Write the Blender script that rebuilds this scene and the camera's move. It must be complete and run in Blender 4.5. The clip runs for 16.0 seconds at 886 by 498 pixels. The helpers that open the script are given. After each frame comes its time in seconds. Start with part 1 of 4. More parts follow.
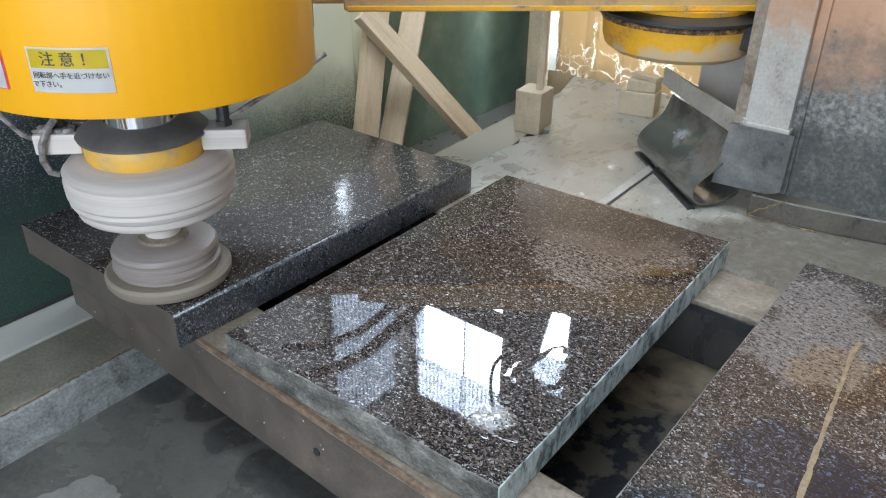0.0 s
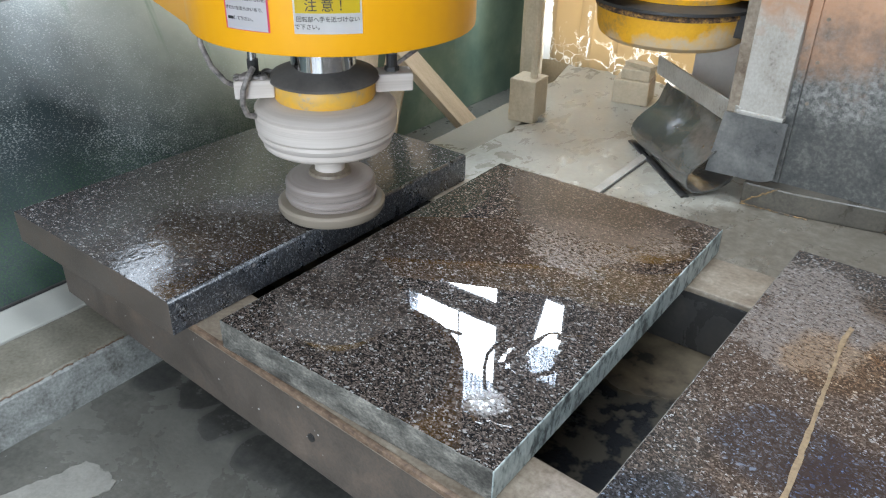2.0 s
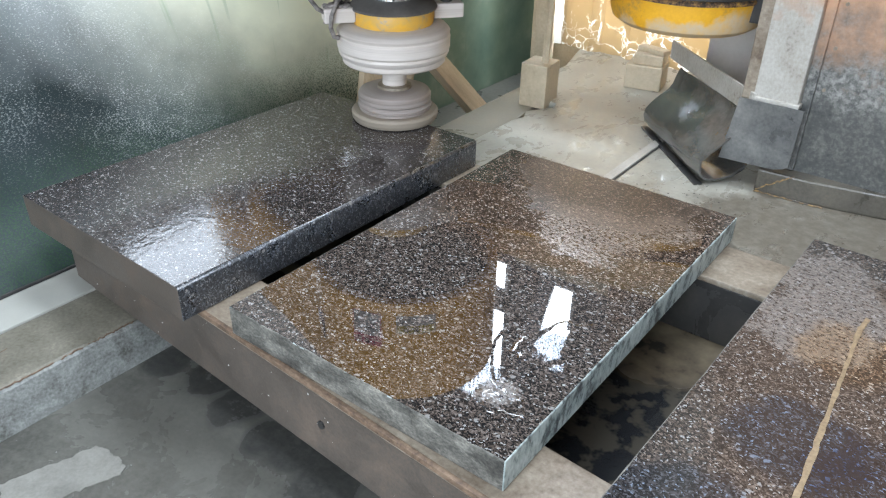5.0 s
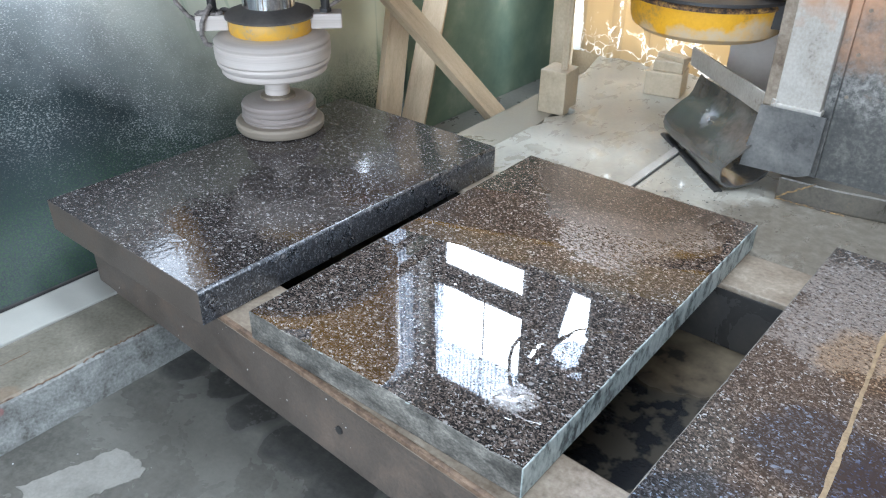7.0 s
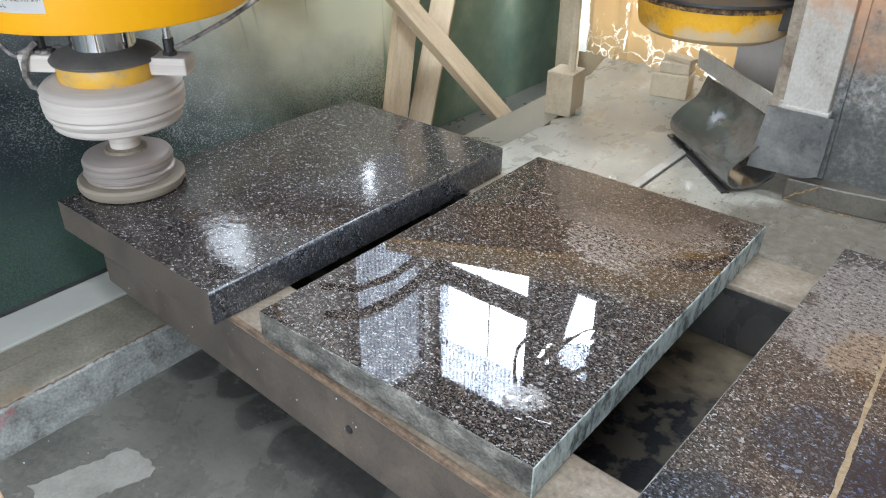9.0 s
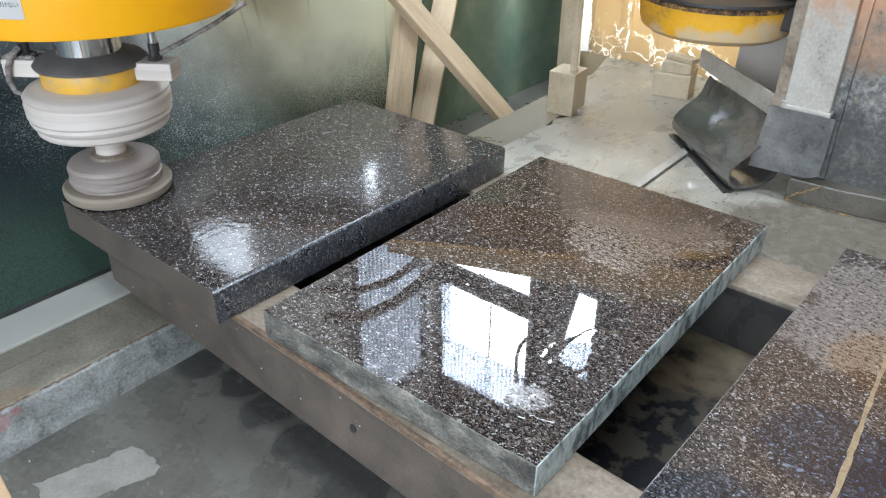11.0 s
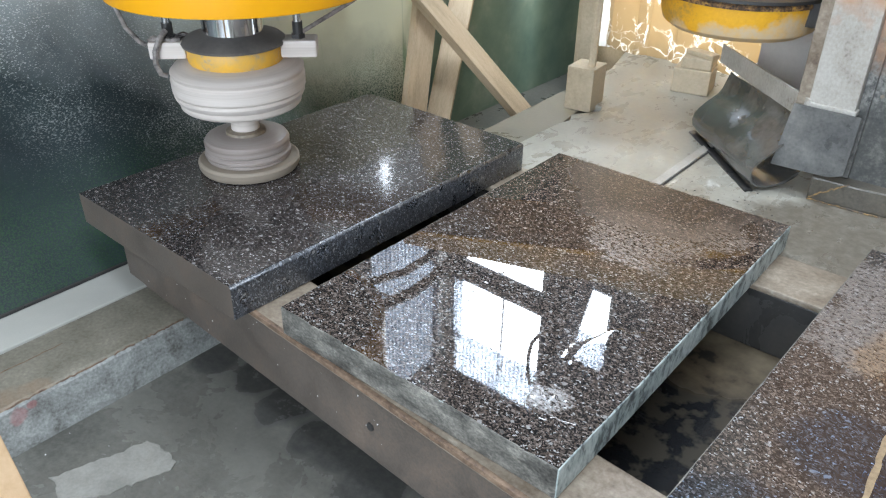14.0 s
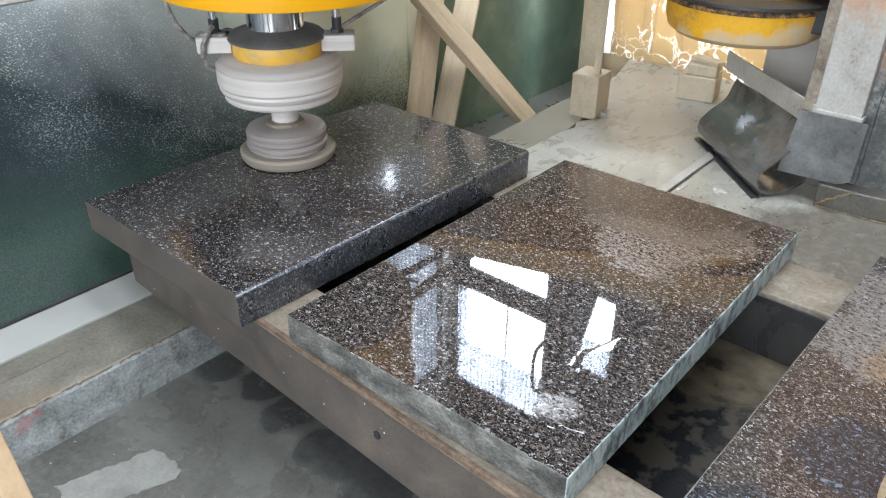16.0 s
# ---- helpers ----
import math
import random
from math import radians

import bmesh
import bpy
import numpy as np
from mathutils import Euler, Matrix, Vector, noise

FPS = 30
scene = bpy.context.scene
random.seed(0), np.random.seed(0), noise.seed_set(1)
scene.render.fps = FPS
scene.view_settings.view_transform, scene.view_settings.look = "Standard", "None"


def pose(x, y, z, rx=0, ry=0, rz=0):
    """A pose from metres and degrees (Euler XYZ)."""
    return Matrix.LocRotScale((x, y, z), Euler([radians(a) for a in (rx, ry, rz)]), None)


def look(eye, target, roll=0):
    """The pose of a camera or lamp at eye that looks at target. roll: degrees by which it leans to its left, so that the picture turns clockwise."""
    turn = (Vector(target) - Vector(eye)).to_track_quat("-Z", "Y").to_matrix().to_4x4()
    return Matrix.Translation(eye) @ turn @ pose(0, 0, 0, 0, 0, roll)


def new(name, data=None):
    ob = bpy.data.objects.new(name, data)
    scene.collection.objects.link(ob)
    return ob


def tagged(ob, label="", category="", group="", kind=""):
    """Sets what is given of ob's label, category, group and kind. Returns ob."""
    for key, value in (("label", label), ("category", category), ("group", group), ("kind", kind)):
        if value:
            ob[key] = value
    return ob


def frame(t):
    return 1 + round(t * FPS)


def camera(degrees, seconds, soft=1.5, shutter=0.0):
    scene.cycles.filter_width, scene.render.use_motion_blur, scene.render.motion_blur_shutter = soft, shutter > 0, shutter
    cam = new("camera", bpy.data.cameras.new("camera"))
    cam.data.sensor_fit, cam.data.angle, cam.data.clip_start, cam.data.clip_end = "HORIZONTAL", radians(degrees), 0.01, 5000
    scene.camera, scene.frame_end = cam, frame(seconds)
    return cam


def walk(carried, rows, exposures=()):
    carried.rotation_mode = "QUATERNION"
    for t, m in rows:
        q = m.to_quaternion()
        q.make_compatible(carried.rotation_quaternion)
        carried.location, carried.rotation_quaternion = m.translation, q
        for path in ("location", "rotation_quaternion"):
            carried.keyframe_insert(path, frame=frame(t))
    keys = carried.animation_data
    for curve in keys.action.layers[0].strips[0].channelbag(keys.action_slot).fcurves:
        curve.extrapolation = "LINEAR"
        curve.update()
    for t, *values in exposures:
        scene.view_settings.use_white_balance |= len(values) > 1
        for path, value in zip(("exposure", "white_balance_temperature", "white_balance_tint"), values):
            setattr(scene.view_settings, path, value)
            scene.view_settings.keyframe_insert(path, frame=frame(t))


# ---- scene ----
cam = camera(60.1, 16.0, soft=1.2)
PATH = [
    (0, (1.204, -0.803, 1.224), (0.146, 0.591, 0.256), 0.7),
    (0.5, (1.205, -0.804, 1.221), (0.152, 0.591, 0.251), 0.9),
    (1, (1.208, -0.809, 1.216), (0.157, 0.59, 0.247), 0.8),
    (1.5, (1.208, -0.812, 1.221), (0.167, 0.588, 0.242), 1.0),
    (2, (1.206, -0.809, 1.217), (0.169, 0.586, 0.228), 1.0),
    (2.5, (1.201, -0.812, 1.216), (0.171, 0.581, 0.218), 1.2),
    (3, (1.193, -0.811, 1.208), (0.167, 0.582, 0.204), 1.1),
    (3.5, (1.189, -0.8, 1.21), (0.166, 0.585, 0.193), 1.1),
    (4, (1.189, -0.8, 1.211), (0.165, 0.58, 0.189), 1.2),
    (6.5, (1.188, -0.804, 1.218), (0.116, 0.543, 0.2), 0.6),
    (7, (1.188, -0.804, 1.216), (0.108, 0.542, 0.204), 0.6),
    (7.5, (1.188, -0.809, 1.215), (0.103, 0.535, 0.208), 0.4),
    (8, (1.186, -0.817, 1.22), (0.1, 0.525, 0.211), 0.5),
    (8.5, (1.187, -0.82, 1.216), (0.098, 0.523, 0.211), 0.5),
    (9, (1.182, -0.818, 1.216), (0.094, 0.524, 0.209), 0.5),
    (11.5, (1.182, -0.827, 1.223), (0.092, 0.511, 0.212), 0.5),
    (12, (1.181, -0.824, 1.221), (0.088, 0.511, 0.21), 0.5),
    (12.5, (1.169, -0.819, 1.21), (0.072, 0.516, 0.204), 0.5),
    (13, (1.164, -0.821, 1.216), (0.066, 0.509, 0.202), 0.5),
    (13.5, (1.159, -0.822, 1.216), (0.057, 0.501, 0.198), 0.6),
    (14, (1.153, -0.823, 1.219), (0.049, 0.493, 0.195), 0.6),
    (14.5, (1.146, -0.827, 1.217), (0.039, 0.487, 0.193), 0.6),
    (15, (1.142, -0.825, 1.216), (0.03, 0.485, 0.193), 0.4),
    (15.5, (1.14, -0.823, 1.219), (0.028, 0.488, 0.199), 0.4),
    (16, (1.144, -0.825, 1.217), (0.028, 0.493, 0.209), 0.4),
]
walk(cam, [(t, look(eye, target, roll)) for t, eye, target, roll in PATH],
     [(0, 0.01, 6150, 10), (1.5, 0.05, 6250, 10), (2.5, 0.20, 6350, 10), (4.0, 0.38, 6450, 10), (6.5, 0.38, 6000, 11), (7.5, 0.34, 6100, 11), (9.0, 0.23, 6400, 11), (12.5, 0.27, 6250, 10), (16.0, 0.29, 6350, 11)])

# ---- light ----
world = bpy.data.worlds.new("sky")
scene.world = world
world.use_nodes = True
wn = world.node_tree
sky = wn.nodes.new("ShaderNodeTexSky")
sky.sky_type, sky.sun_disc = "NISHITA", False
sky.sun_elevation, sky.sun_rotation = radians(48), radians(200)
wn.links.new(sky.outputs["Color"], wn.nodes["Background"].inputs["Color"])
wn.nodes["Background"].inputs["Strength"].default_value = 0.12


def window_lamp(name, eye, target, width, height, watts, tint=(0.855, 0.945, 1.03)):
    d = bpy.data.lights.new(name, "AREA")
    d.shape, d.size, d.size_y, d.energy, d.color = "RECTANGLE", width, height, watts, tint
    ob = new(name, d)
    ob.matrix_world = look(eye, target)
    return ob


window_lamp("window_daylight", (-1.535, 3.02, 2.90), (-1.535, 0, 2.90), 0.77, 0.88, 88)
window_lamp("window_daylight", (-1.50, 3.02, 2.16), (-1.50, 0, 2.16), 0.68, 0.20, 19)
window_lamp("window_daylight", (-0.76, 3.02, 2.40), (-0.76, 0, 2.40), 0.235, 0.655, 19)
window_lamp("window_daylight", (-1.97, 2.455, 2.435), (0, 2.455, 2.435), 0.62, 1.37, 25)
window_lamp("window_daylight", (-1.97, 1.07, 1.51), (0, 1.07, 1.51), 0.57, 0.51, 4)
window_lamp("gap_daylight", (-1.97, 2.32, 1.29), (0, 2.32, 1.29), 0.07, 0.46, 0.9)
window_lamp("gap_daylight", (-1.97, 2.905, 1.42), (0, 2.905, 1.42), 0.05, 0.46, 4)
window_lamp("doorway_daylight", (1.6, -3.98, 1.7), (1.2, 0, 0.9), 3.4, 2.6, 220)
# Two fill lamps added below the closed ceiling to brighten slabs and screen.
window_lamp("ceiling_fill", (1.3, -0.6, 3.86), (1.3, -0.6, 0), 2.2, 1.0, 68)
window_lamp("ceiling_fill", (-0.1, 1.15, 3.86), (-0.1, 1.15, 0), 2.0, 0.9, 98)
window_lamp("yard_daylight", (-0.02, 2.60, 0.70), (-0.02, 0, 0.60), 1.2, 0.96, 45, (0.90, 0.95, 1.0))


# ---- materials ----
def mat(name, rough=0.5, metal=0.0, coat=0.0):
    m = bpy.data.materials.new(name)
    m.use_nodes = True
    b = m.node_tree.nodes["Principled BSDF"]
    b.inputs["Roughness"].default_value, b.inputs["Metallic"].default_value = rough, metal
    b.inputs["Coat Weight"].default_value = coat
    b.inputs["Coat Roughness"].default_value = 0.06
    return m, m.node_tree, b


def node(nt, kind, **vals):
    n = nt.nodes.new(kind)
    for k, v in vals.items():
        n.inputs[k.replace("_", " ")].default_value = v
    return n


def coords(nt, scale=(1, 1, 1), rot=(0, 0, 0)):
    tc = nt.nodes.new("ShaderNodeTexCoord")
    mp = node(nt, "ShaderNodeMapping", Scale=scale, Rotation=[radians(a) for a in rot])
    nt.links.new(tc.outputs["Object"], mp.inputs["Vector"])
    return mp.outputs["Vector"]


def noise_fac(nt, vec, scale, detail=4.0, rough=0.6, distort=0.0):
    n = node(nt, "ShaderNodeTexNoise", Scale=scale, Detail=detail, Roughness=rough, Distortion=distort)
    nt.links.new(vec, n.inputs["Vector"])
    return n.outputs["Fac"]


def ramp(nt, fac, stops, interp="LINEAR"):
    r = nt.nodes.new("ShaderNodeValToRGB")
    e = r.color_ramp
    e.interpolation = interp
    while len(e.elements) < len(stops):
        e.elements.new(0.5)
    for el, (p, c) in zip(e.elements, stops):
        el.position = p
        el.color = (*c, 1) if len(c) == 3 else c
    nt.links.new(fac, r.inputs["Fac"])
    return r.outputs["Color"]


def grey(a):
    return (a, a, a)


def mixc(nt, fac, a, b):
    m = nt.nodes.new("ShaderNodeMix")
    m.data_type = "RGBA"
    for sock, v in ((m.inputs["Factor"], fac), (m.inputs["A"], a), (m.inputs["B"], b)):
        if isinstance(v, bpy.types.NodeSocket):
            nt.links.new(v, sock)
        elif isinstance(v, (int, float)):
            sock.default_value = v
        else:
            sock.default_value = (*v, 1)
    return [o for o in m.outputs if o.type == "RGBA"][0]


def mathn(nt, op, a, b=0.5):
    m = nt.nodes.new("ShaderNodeMath")
    m.operation = op
    for sock, v in zip(m.inputs, (a, b)):
        if isinstance(v, bpy.types.NodeSocket):
            nt.links.new(v, sock)
        else:
            sock.default_value = v
    return m.outputs[0]


def bump(nt, b, fac, strength, dist=0.002):
    n = node(nt, "ShaderNodeBump", Strength=strength, Distance=dist)
    nt.links.new(fac, n.inputs["Height"])
    nt.links.new(n.outputs["Normal"], b.inputs["Normal"])


def blob(nt, vec, centre, radius, wobble=0.6, nscale=9.0):
    """A stain or other patch with an uneven outline round a place, 0 to 1."""
    d = nt.nodes.new("ShaderNodeVectorMath")
    d.operation = "DISTANCE"
    nt.links.new(vec, d.inputs[0])
    d.inputs[1].default_value = centre
    n = noise_fac(nt, vec, nscale, 5.0, 0.65)
    v = mathn(nt, "ADD", mathn(nt, "DIVIDE", d.outputs["Value"], radius), mathn(nt, "MULTIPLY", mathn(nt, "SUBTRACT", n, 0.5), wobble * 2.5))
    return ramp(nt, v, [(0.75, grey(1)), (1.05, grey(0))])


def surface(name, stops, scale=6.0, rough=(0.4, 0.6), fine=120.0, bump_s=0.25, metal=0.0, stretch=(1, 1, 1), coat=0.0, detail=6.0, fw=0.2):
    m, nt, b = mat(name, 0.5, metal, coat)
    v = coords(nt, stretch)
    big = noise_fac(nt, v, scale, detail, 0.62, 0.4)
    small = noise_fac(nt, v, fine, 3.0, 0.6)
    c = ramp(nt, mathn(nt, "ADD", mathn(nt, "MULTIPLY", big, 1 - fw), mathn(nt, "MULTIPLY", small, fw)), stops)
    nt.links.new(c, b.inputs["Base Color"])
    nt.links.new(ramp(nt, big, [(0.35, grey(rough[0])), (0.65, grey(rough[1]))]), b.inputs["Roughness"])
    bump(nt, b, small, bump_s)
    return m


def granite(name, tint, polish=0.05, stain=None, ripple=(), calm=0.5, tones=(), swell=0.38, crust=0.34, dull=()):
    m, nt, b = mat(name, polish)
    v = coords(nt, (1, 1.25, 1), (0, 0, 25))
    cell = node(nt, "ShaderNodeTexVoronoi", Scale=275.0, Randomness=1.0)
    wob = node(nt, "ShaderNodeTexNoise", Scale=90.0, Detail=3.0)
    nt.links.new(v, wob.inputs["Vector"])
    add = nt.nodes.new("ShaderNodeVectorMath")
    add.operation = "MULTIPLY_ADD"
    nt.links.new(wob.outputs["Color"], add.inputs[0])
    add.inputs[1].default_value = (0.016, 0.016, 0.016)
    nt.links.new(v, add.inputs[2])
    nt.links.new(add.outputs[0], cell.inputs["Vector"])
    sep = nt.nodes.new("ShaderNodeSeparateColor")
    nt.links.new(cell.outputs["Color"], sep.inputs[0])
    t = tint
    c = ramp(nt, sep.outputs[0], [(0.0, (0.010, 0.010, 0.011)), (0.26, (0.029 * t[0], 0.029 * t[1], 0.028 * t[2])), (0.46, (0.066 * t[0], 0.059 * t[1], 0.055 * t[2])),
                                 (0.67, (0.112 * t[0], 0.099 * t[1], 0.092 * t[2])), (0.83, (0.195 * t[0], 0.182 * t[1], 0.177 * t[2])), (0.95, (0.33, 0.33, 0.33))], "CONSTANT")
    fleck = node(nt, "ShaderNodeTexVoronoi", Scale=85.0)
    nt.links.new(add.outputs[0], fleck.inputs["Vector"])
    fs = nt.nodes.new("ShaderNodeSeparateColor")
    nt.links.new(fleck.outputs["Color"], fs.inputs[0])
    big = mathn(nt, "MULTIPLY", ramp(nt, fs.outputs[1], [(0.955, grey(0)), (0.97, grey(1))]), ramp(nt, fleck.outputs["Distance"], [(0.35, grey(1)), (0.5, grey(0))]))
    c = mixc(nt, big, c, (0.27, 0.262, 0.255))
    cloud = noise_fac(nt, v, 5.0, 4.0, 0.6)
    c = mixc(nt, ramp(nt, cloud, [(0.3, grey(0.0)), (0.75, grey(0.22))]), c, (0.06 * t[0], 0.05 * t[1], 0.043 * t[2]))
    rough_v = ramp(nt, noise_fac(nt, v, 14.0, 5.0, 0.6), [(0.35, grey(polish)), (0.75, grey(polish * 2.2))])
    if stain:
        s = None
        for centre, radius in stain:
            k = blob(nt, coords(nt), centre, radius, 0.55, 13.0)
            s = k if s is None else mathn(nt, "MAXIMUM", s, k)
        s = mathn(nt, "MULTIPLY", s, ramp(nt, noise_fac(nt, coords(nt, (1, 1.7, 1), (0, 0, 20)), 75.0, 5.0, 0.75), [(0.40, grey(0)), (0.60, grey(1))]))
        c = mixc(nt, mathn(nt, "MULTIPLY", s, crust), c, (0.36, 0.32, 0.29))
        rough_v = mixc(nt, s, rough_v, grey(0.55))
    for centre, radius, rough in dull:
        rough_v = mixc(nt, blob(nt, coords(nt), centre, radius, 0.3, 6.0), rough_v, grey(rough))
    # Patches of colour multiplied in; some of them paint reflections into the stone.
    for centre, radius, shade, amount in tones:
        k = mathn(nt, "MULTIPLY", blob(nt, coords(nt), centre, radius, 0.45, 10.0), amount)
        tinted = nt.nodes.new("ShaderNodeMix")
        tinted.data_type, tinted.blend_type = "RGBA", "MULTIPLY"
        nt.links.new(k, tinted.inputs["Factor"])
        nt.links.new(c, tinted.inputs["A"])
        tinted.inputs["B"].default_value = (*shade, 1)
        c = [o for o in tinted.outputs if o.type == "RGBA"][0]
    nt.links.new(c, b.inputs["Base Color"])
    nt.links.new(rough_v, b.inputs["Roughness"])
    b.inputs["IOR"].default_value = 1.68
    hgt = mathn(nt, "MULTIPLY", noise_fac(nt, v, 6.0, 2.0), calm)
    for centre, radius in ripple:
        k = blob(nt, coords(nt), centre, radius, 0.5, 11.0)
        hgt = mathn(nt, "ADD", hgt, mathn(nt, "MULTIPLY", k, mathn(nt, "MULTIPLY", noise_fac(nt, coords(nt), 26.0, 2.0, 0.4, 1.5), swell)))
    bump(nt, b, hgt, 0.10, 0.004)
    return m


# The tone browns the far half: the tan surroundings' reflection, painted in.
GRANITE = granite("polished_granite", (0.88, 0.79, 0.73), 0.010, crust=0.27, stain=[((0.46, 0.80, 0.0), 0.17), ((0.60, 0.93, 0.0), 0.09), ((0.615, 0.135, 0.0), 0.045)], calm=0.15, dull=[((0.36, 1.10, 0.0), 0.36, 0.30)], tones=[((0.36, 0.98, 0.0), 0.50, (1.16, 0.98, 0.82), 0.8)])
GRANITE_WET = granite("wet_granite", (0.62, 0.59, 0.60), 0.075, ripple=[((0.34, 0.12, 0.0), 0.24), ((0.62, 0.12, 0.0), 0.22), ((0.55, 0.75, 0.0), 0.30)], swell=0.9)
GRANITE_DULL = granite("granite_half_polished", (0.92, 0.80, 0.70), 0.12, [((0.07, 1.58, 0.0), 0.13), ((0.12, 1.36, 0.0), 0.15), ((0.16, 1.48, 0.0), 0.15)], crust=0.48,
                       # Tones: the rusty column's orange reflection painted in, plus blue-dark and brown patches.
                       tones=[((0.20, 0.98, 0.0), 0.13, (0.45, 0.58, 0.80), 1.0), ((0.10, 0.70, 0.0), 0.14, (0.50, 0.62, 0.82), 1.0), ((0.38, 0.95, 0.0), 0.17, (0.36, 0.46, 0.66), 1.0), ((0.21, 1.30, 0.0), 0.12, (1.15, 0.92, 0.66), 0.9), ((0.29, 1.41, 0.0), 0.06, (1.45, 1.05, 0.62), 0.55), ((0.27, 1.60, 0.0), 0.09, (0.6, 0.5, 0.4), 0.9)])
GRANITE_SIDE = granite("granite_bullnose", (0.85, 1.0, 1.2), 0.22)
SAWN = surface("sawn_granite_face", [(0.37, (0.035, 0.034, 0.031)), (0.46, (0.085, 0.082, 0.073)), (0.54, (0.155, 0.149, 0.131)), (0.60, (0.23, 0.22, 0.192)), (0.68, (0.36, 0.34, 0.29))], 13.0, (0.45, 0.7), 120.0, 0.4, stretch=(1, 1, 1.6), fw=0.36)
SAWN_PALE = surface("sawn_granite_pale_slurry_face", [(0.39, (0.045, 0.05, 0.052)), (0.44, (0.13, 0.155, 0.155)), (0.49, (0.32, 0.375, 0.365)), (0.6, (0.50, 0.555, 0.54))], 26.0, (0.4, 0.65), 110.0, 0.5, stretch=(1, 1, 0.55), fw=0.3)
MUD_BEAM = surface("slurry_coated_steel", [(0.3, (0.064, 0.050, 0.041)), (0.5, (0.103, 0.086, 0.072)), (0.62, (0.138, 0.106, 0.083)), (0.78, (0.18, 0.15, 0.125))], 7.0, (0.35, 0.6), 160.0, 0.3, fw=0.36)
BEAM_TOP = surface("rusty_slurry_edge", [(0.32, (0.09, 0.06, 0.042)), (0.45, (0.19, 0.15, 0.11)), (0.58, (0.28, 0.235, 0.18)), (0.72, (0.42, 0.37, 0.30))], 10.0, (0.3, 0.6), 90.0, 0.4, fw=0.35)
FLOOR = surface("wet_slurry_concrete", [(0.33, (0.082, 0.080, 0.070)), (0.45, (0.118, 0.115, 0.100)), (0.57, (0.150, 0.146, 0.128)), (0.72, (0.195, 0.186, 0.160))], 4.0, (0.16, 0.42), 70.0, 0.3, fw=0.36)
PLATE = surface("wet_grey_bed", [(0.34, (0.245, 0.23, 0.19)), (0.45, (0.31, 0.293, 0.247)), (0.56, (0.36, 0.342, 0.29)), (0.7, (0.43, 0.408, 0.35))], 4.5, (0.30, 0.44), 70.0, 0.06, fw=0.3)
wet = PLATE.node_tree
shine = ramp(wet, noise_fac(wet, coords(wet, (1, 0.55, 1)), 16.0, 5.0, 0.65, 0.4), [(0.54, grey(0)), (0.62, grey(1))])
wet_bsdf = wet.nodes["Principled BSDF"]
wet.links.new(mixc(wet, shine, wet_bsdf.inputs["Roughness"].links[0].from_socket, grey(0.03)), wet_bsdf.inputs["Roughness"])
LEDGE = surface("brown_slurry_ledge", [(0.3, (0.20, 0.18, 0.14)), (0.6, (0.29, 0.26, 0.20))], 4.0, (0.25, 0.5), 80.0, 0.15)
KERB = surface("kerb_concrete", [(0.32, (0.105, 0.093, 0.070)), (0.45, (0.165, 0.152, 0.118)), (0.58, (0.22, 0.203, 0.162)), (0.74, (0.35, 0.315, 0.255))], 9.0, (0.35, 0.65), 110.0, 0.35, fw=0.4)
KERB_FACE = surface("kerb_face_grey", [(0.36, (0.12, 0.117, 0.105)), (0.45, (0.22, 0.225, 0.213)), (0.54, (0.31, 0.32, 0.307)), (0.66, (0.45, 0.455, 0.435))], 15.0, (0.4, 0.65), 130.0, 0.4, fw=0.42)
WHITE_STRIP = surface("pale_foam_board", [(0.3, (0.37, 0.37, 0.335)), (0.7, (0.46, 0.455, 0.415))], 5.0, (0.5, 0.7), 200.0, 0.2)
YELLOW = surface("yellow_enamel", [(0.3, (0.80, 0.365, 0.002)), (0.7, (0.84, 0.395, 0.003))], 3.0, (0.34, 0.44), 40.0, 0.02, coat=0.12)
YELLOW_DIRTY = surface("dirty_yellow_enamel", [(0.33, (0.16, 0.11, 0.06)), (0.40, (0.52, 0.32, 0.10)), (0.50, (0.74, 0.37, 0.012)), (0.62, (0.80, 0.42, 0.02)), (0.72, (0.60, 0.45, 0.26))], 9.0, (0.35, 0.6), 110.0, 0.25, fw=0.3)
DRUM = surface("slurry_white_drum", [(0.3, (0.48, 0.42, 0.37)), (0.5, (0.62, 0.56, 0.51)), (0.7, (0.71, 0.655, 0.61))], 2.0, (0.4, 0.6), 12.0, 0.15, stretch=(0.6, 0.6, 30))
DISC = surface("spinning_grey_disc", [(0.3, (0.19, 0.155, 0.135)), (0.5, (0.31, 0.265, 0.24)), (0.7, (0.43, 0.385, 0.355))], 2.0, (0.3, 0.5), 12.0, 0.15, stretch=(0.6, 0.6, 40))
DISC_PAD = surface("tan_abrasive_rim", [(0.3, (0.24, 0.20, 0.155)), (0.7, (0.35, 0.30, 0.24))], 2.0, (0.45, 0.6), 12.0, 0.2, stretch=(0.6, 0.6, 40))
BOOM = surface("slurry_streaked_yellow_boom", [(0.34, (0.33, 0.22, 0.125)), (0.44, (0.46, 0.30, 0.14)), (0.58, (0.55, 0.35, 0.125)), (0.72, (0.48, 0.36, 0.23))], 6.0, (0.4, 0.65), 70.0, 0.25, stretch=(1, 1, 1), fw=0.3)
BOOM_UNDER = surface("tan_slurry_on_steel", [(0.33, (0.40, 0.27, 0.16)), (0.5, (0.54, 0.38, 0.23)), (0.7, (0.62, 0.47, 0.31))], 9.0, (0.5, 0.75), 80.0, 0.3, fw=0.3)
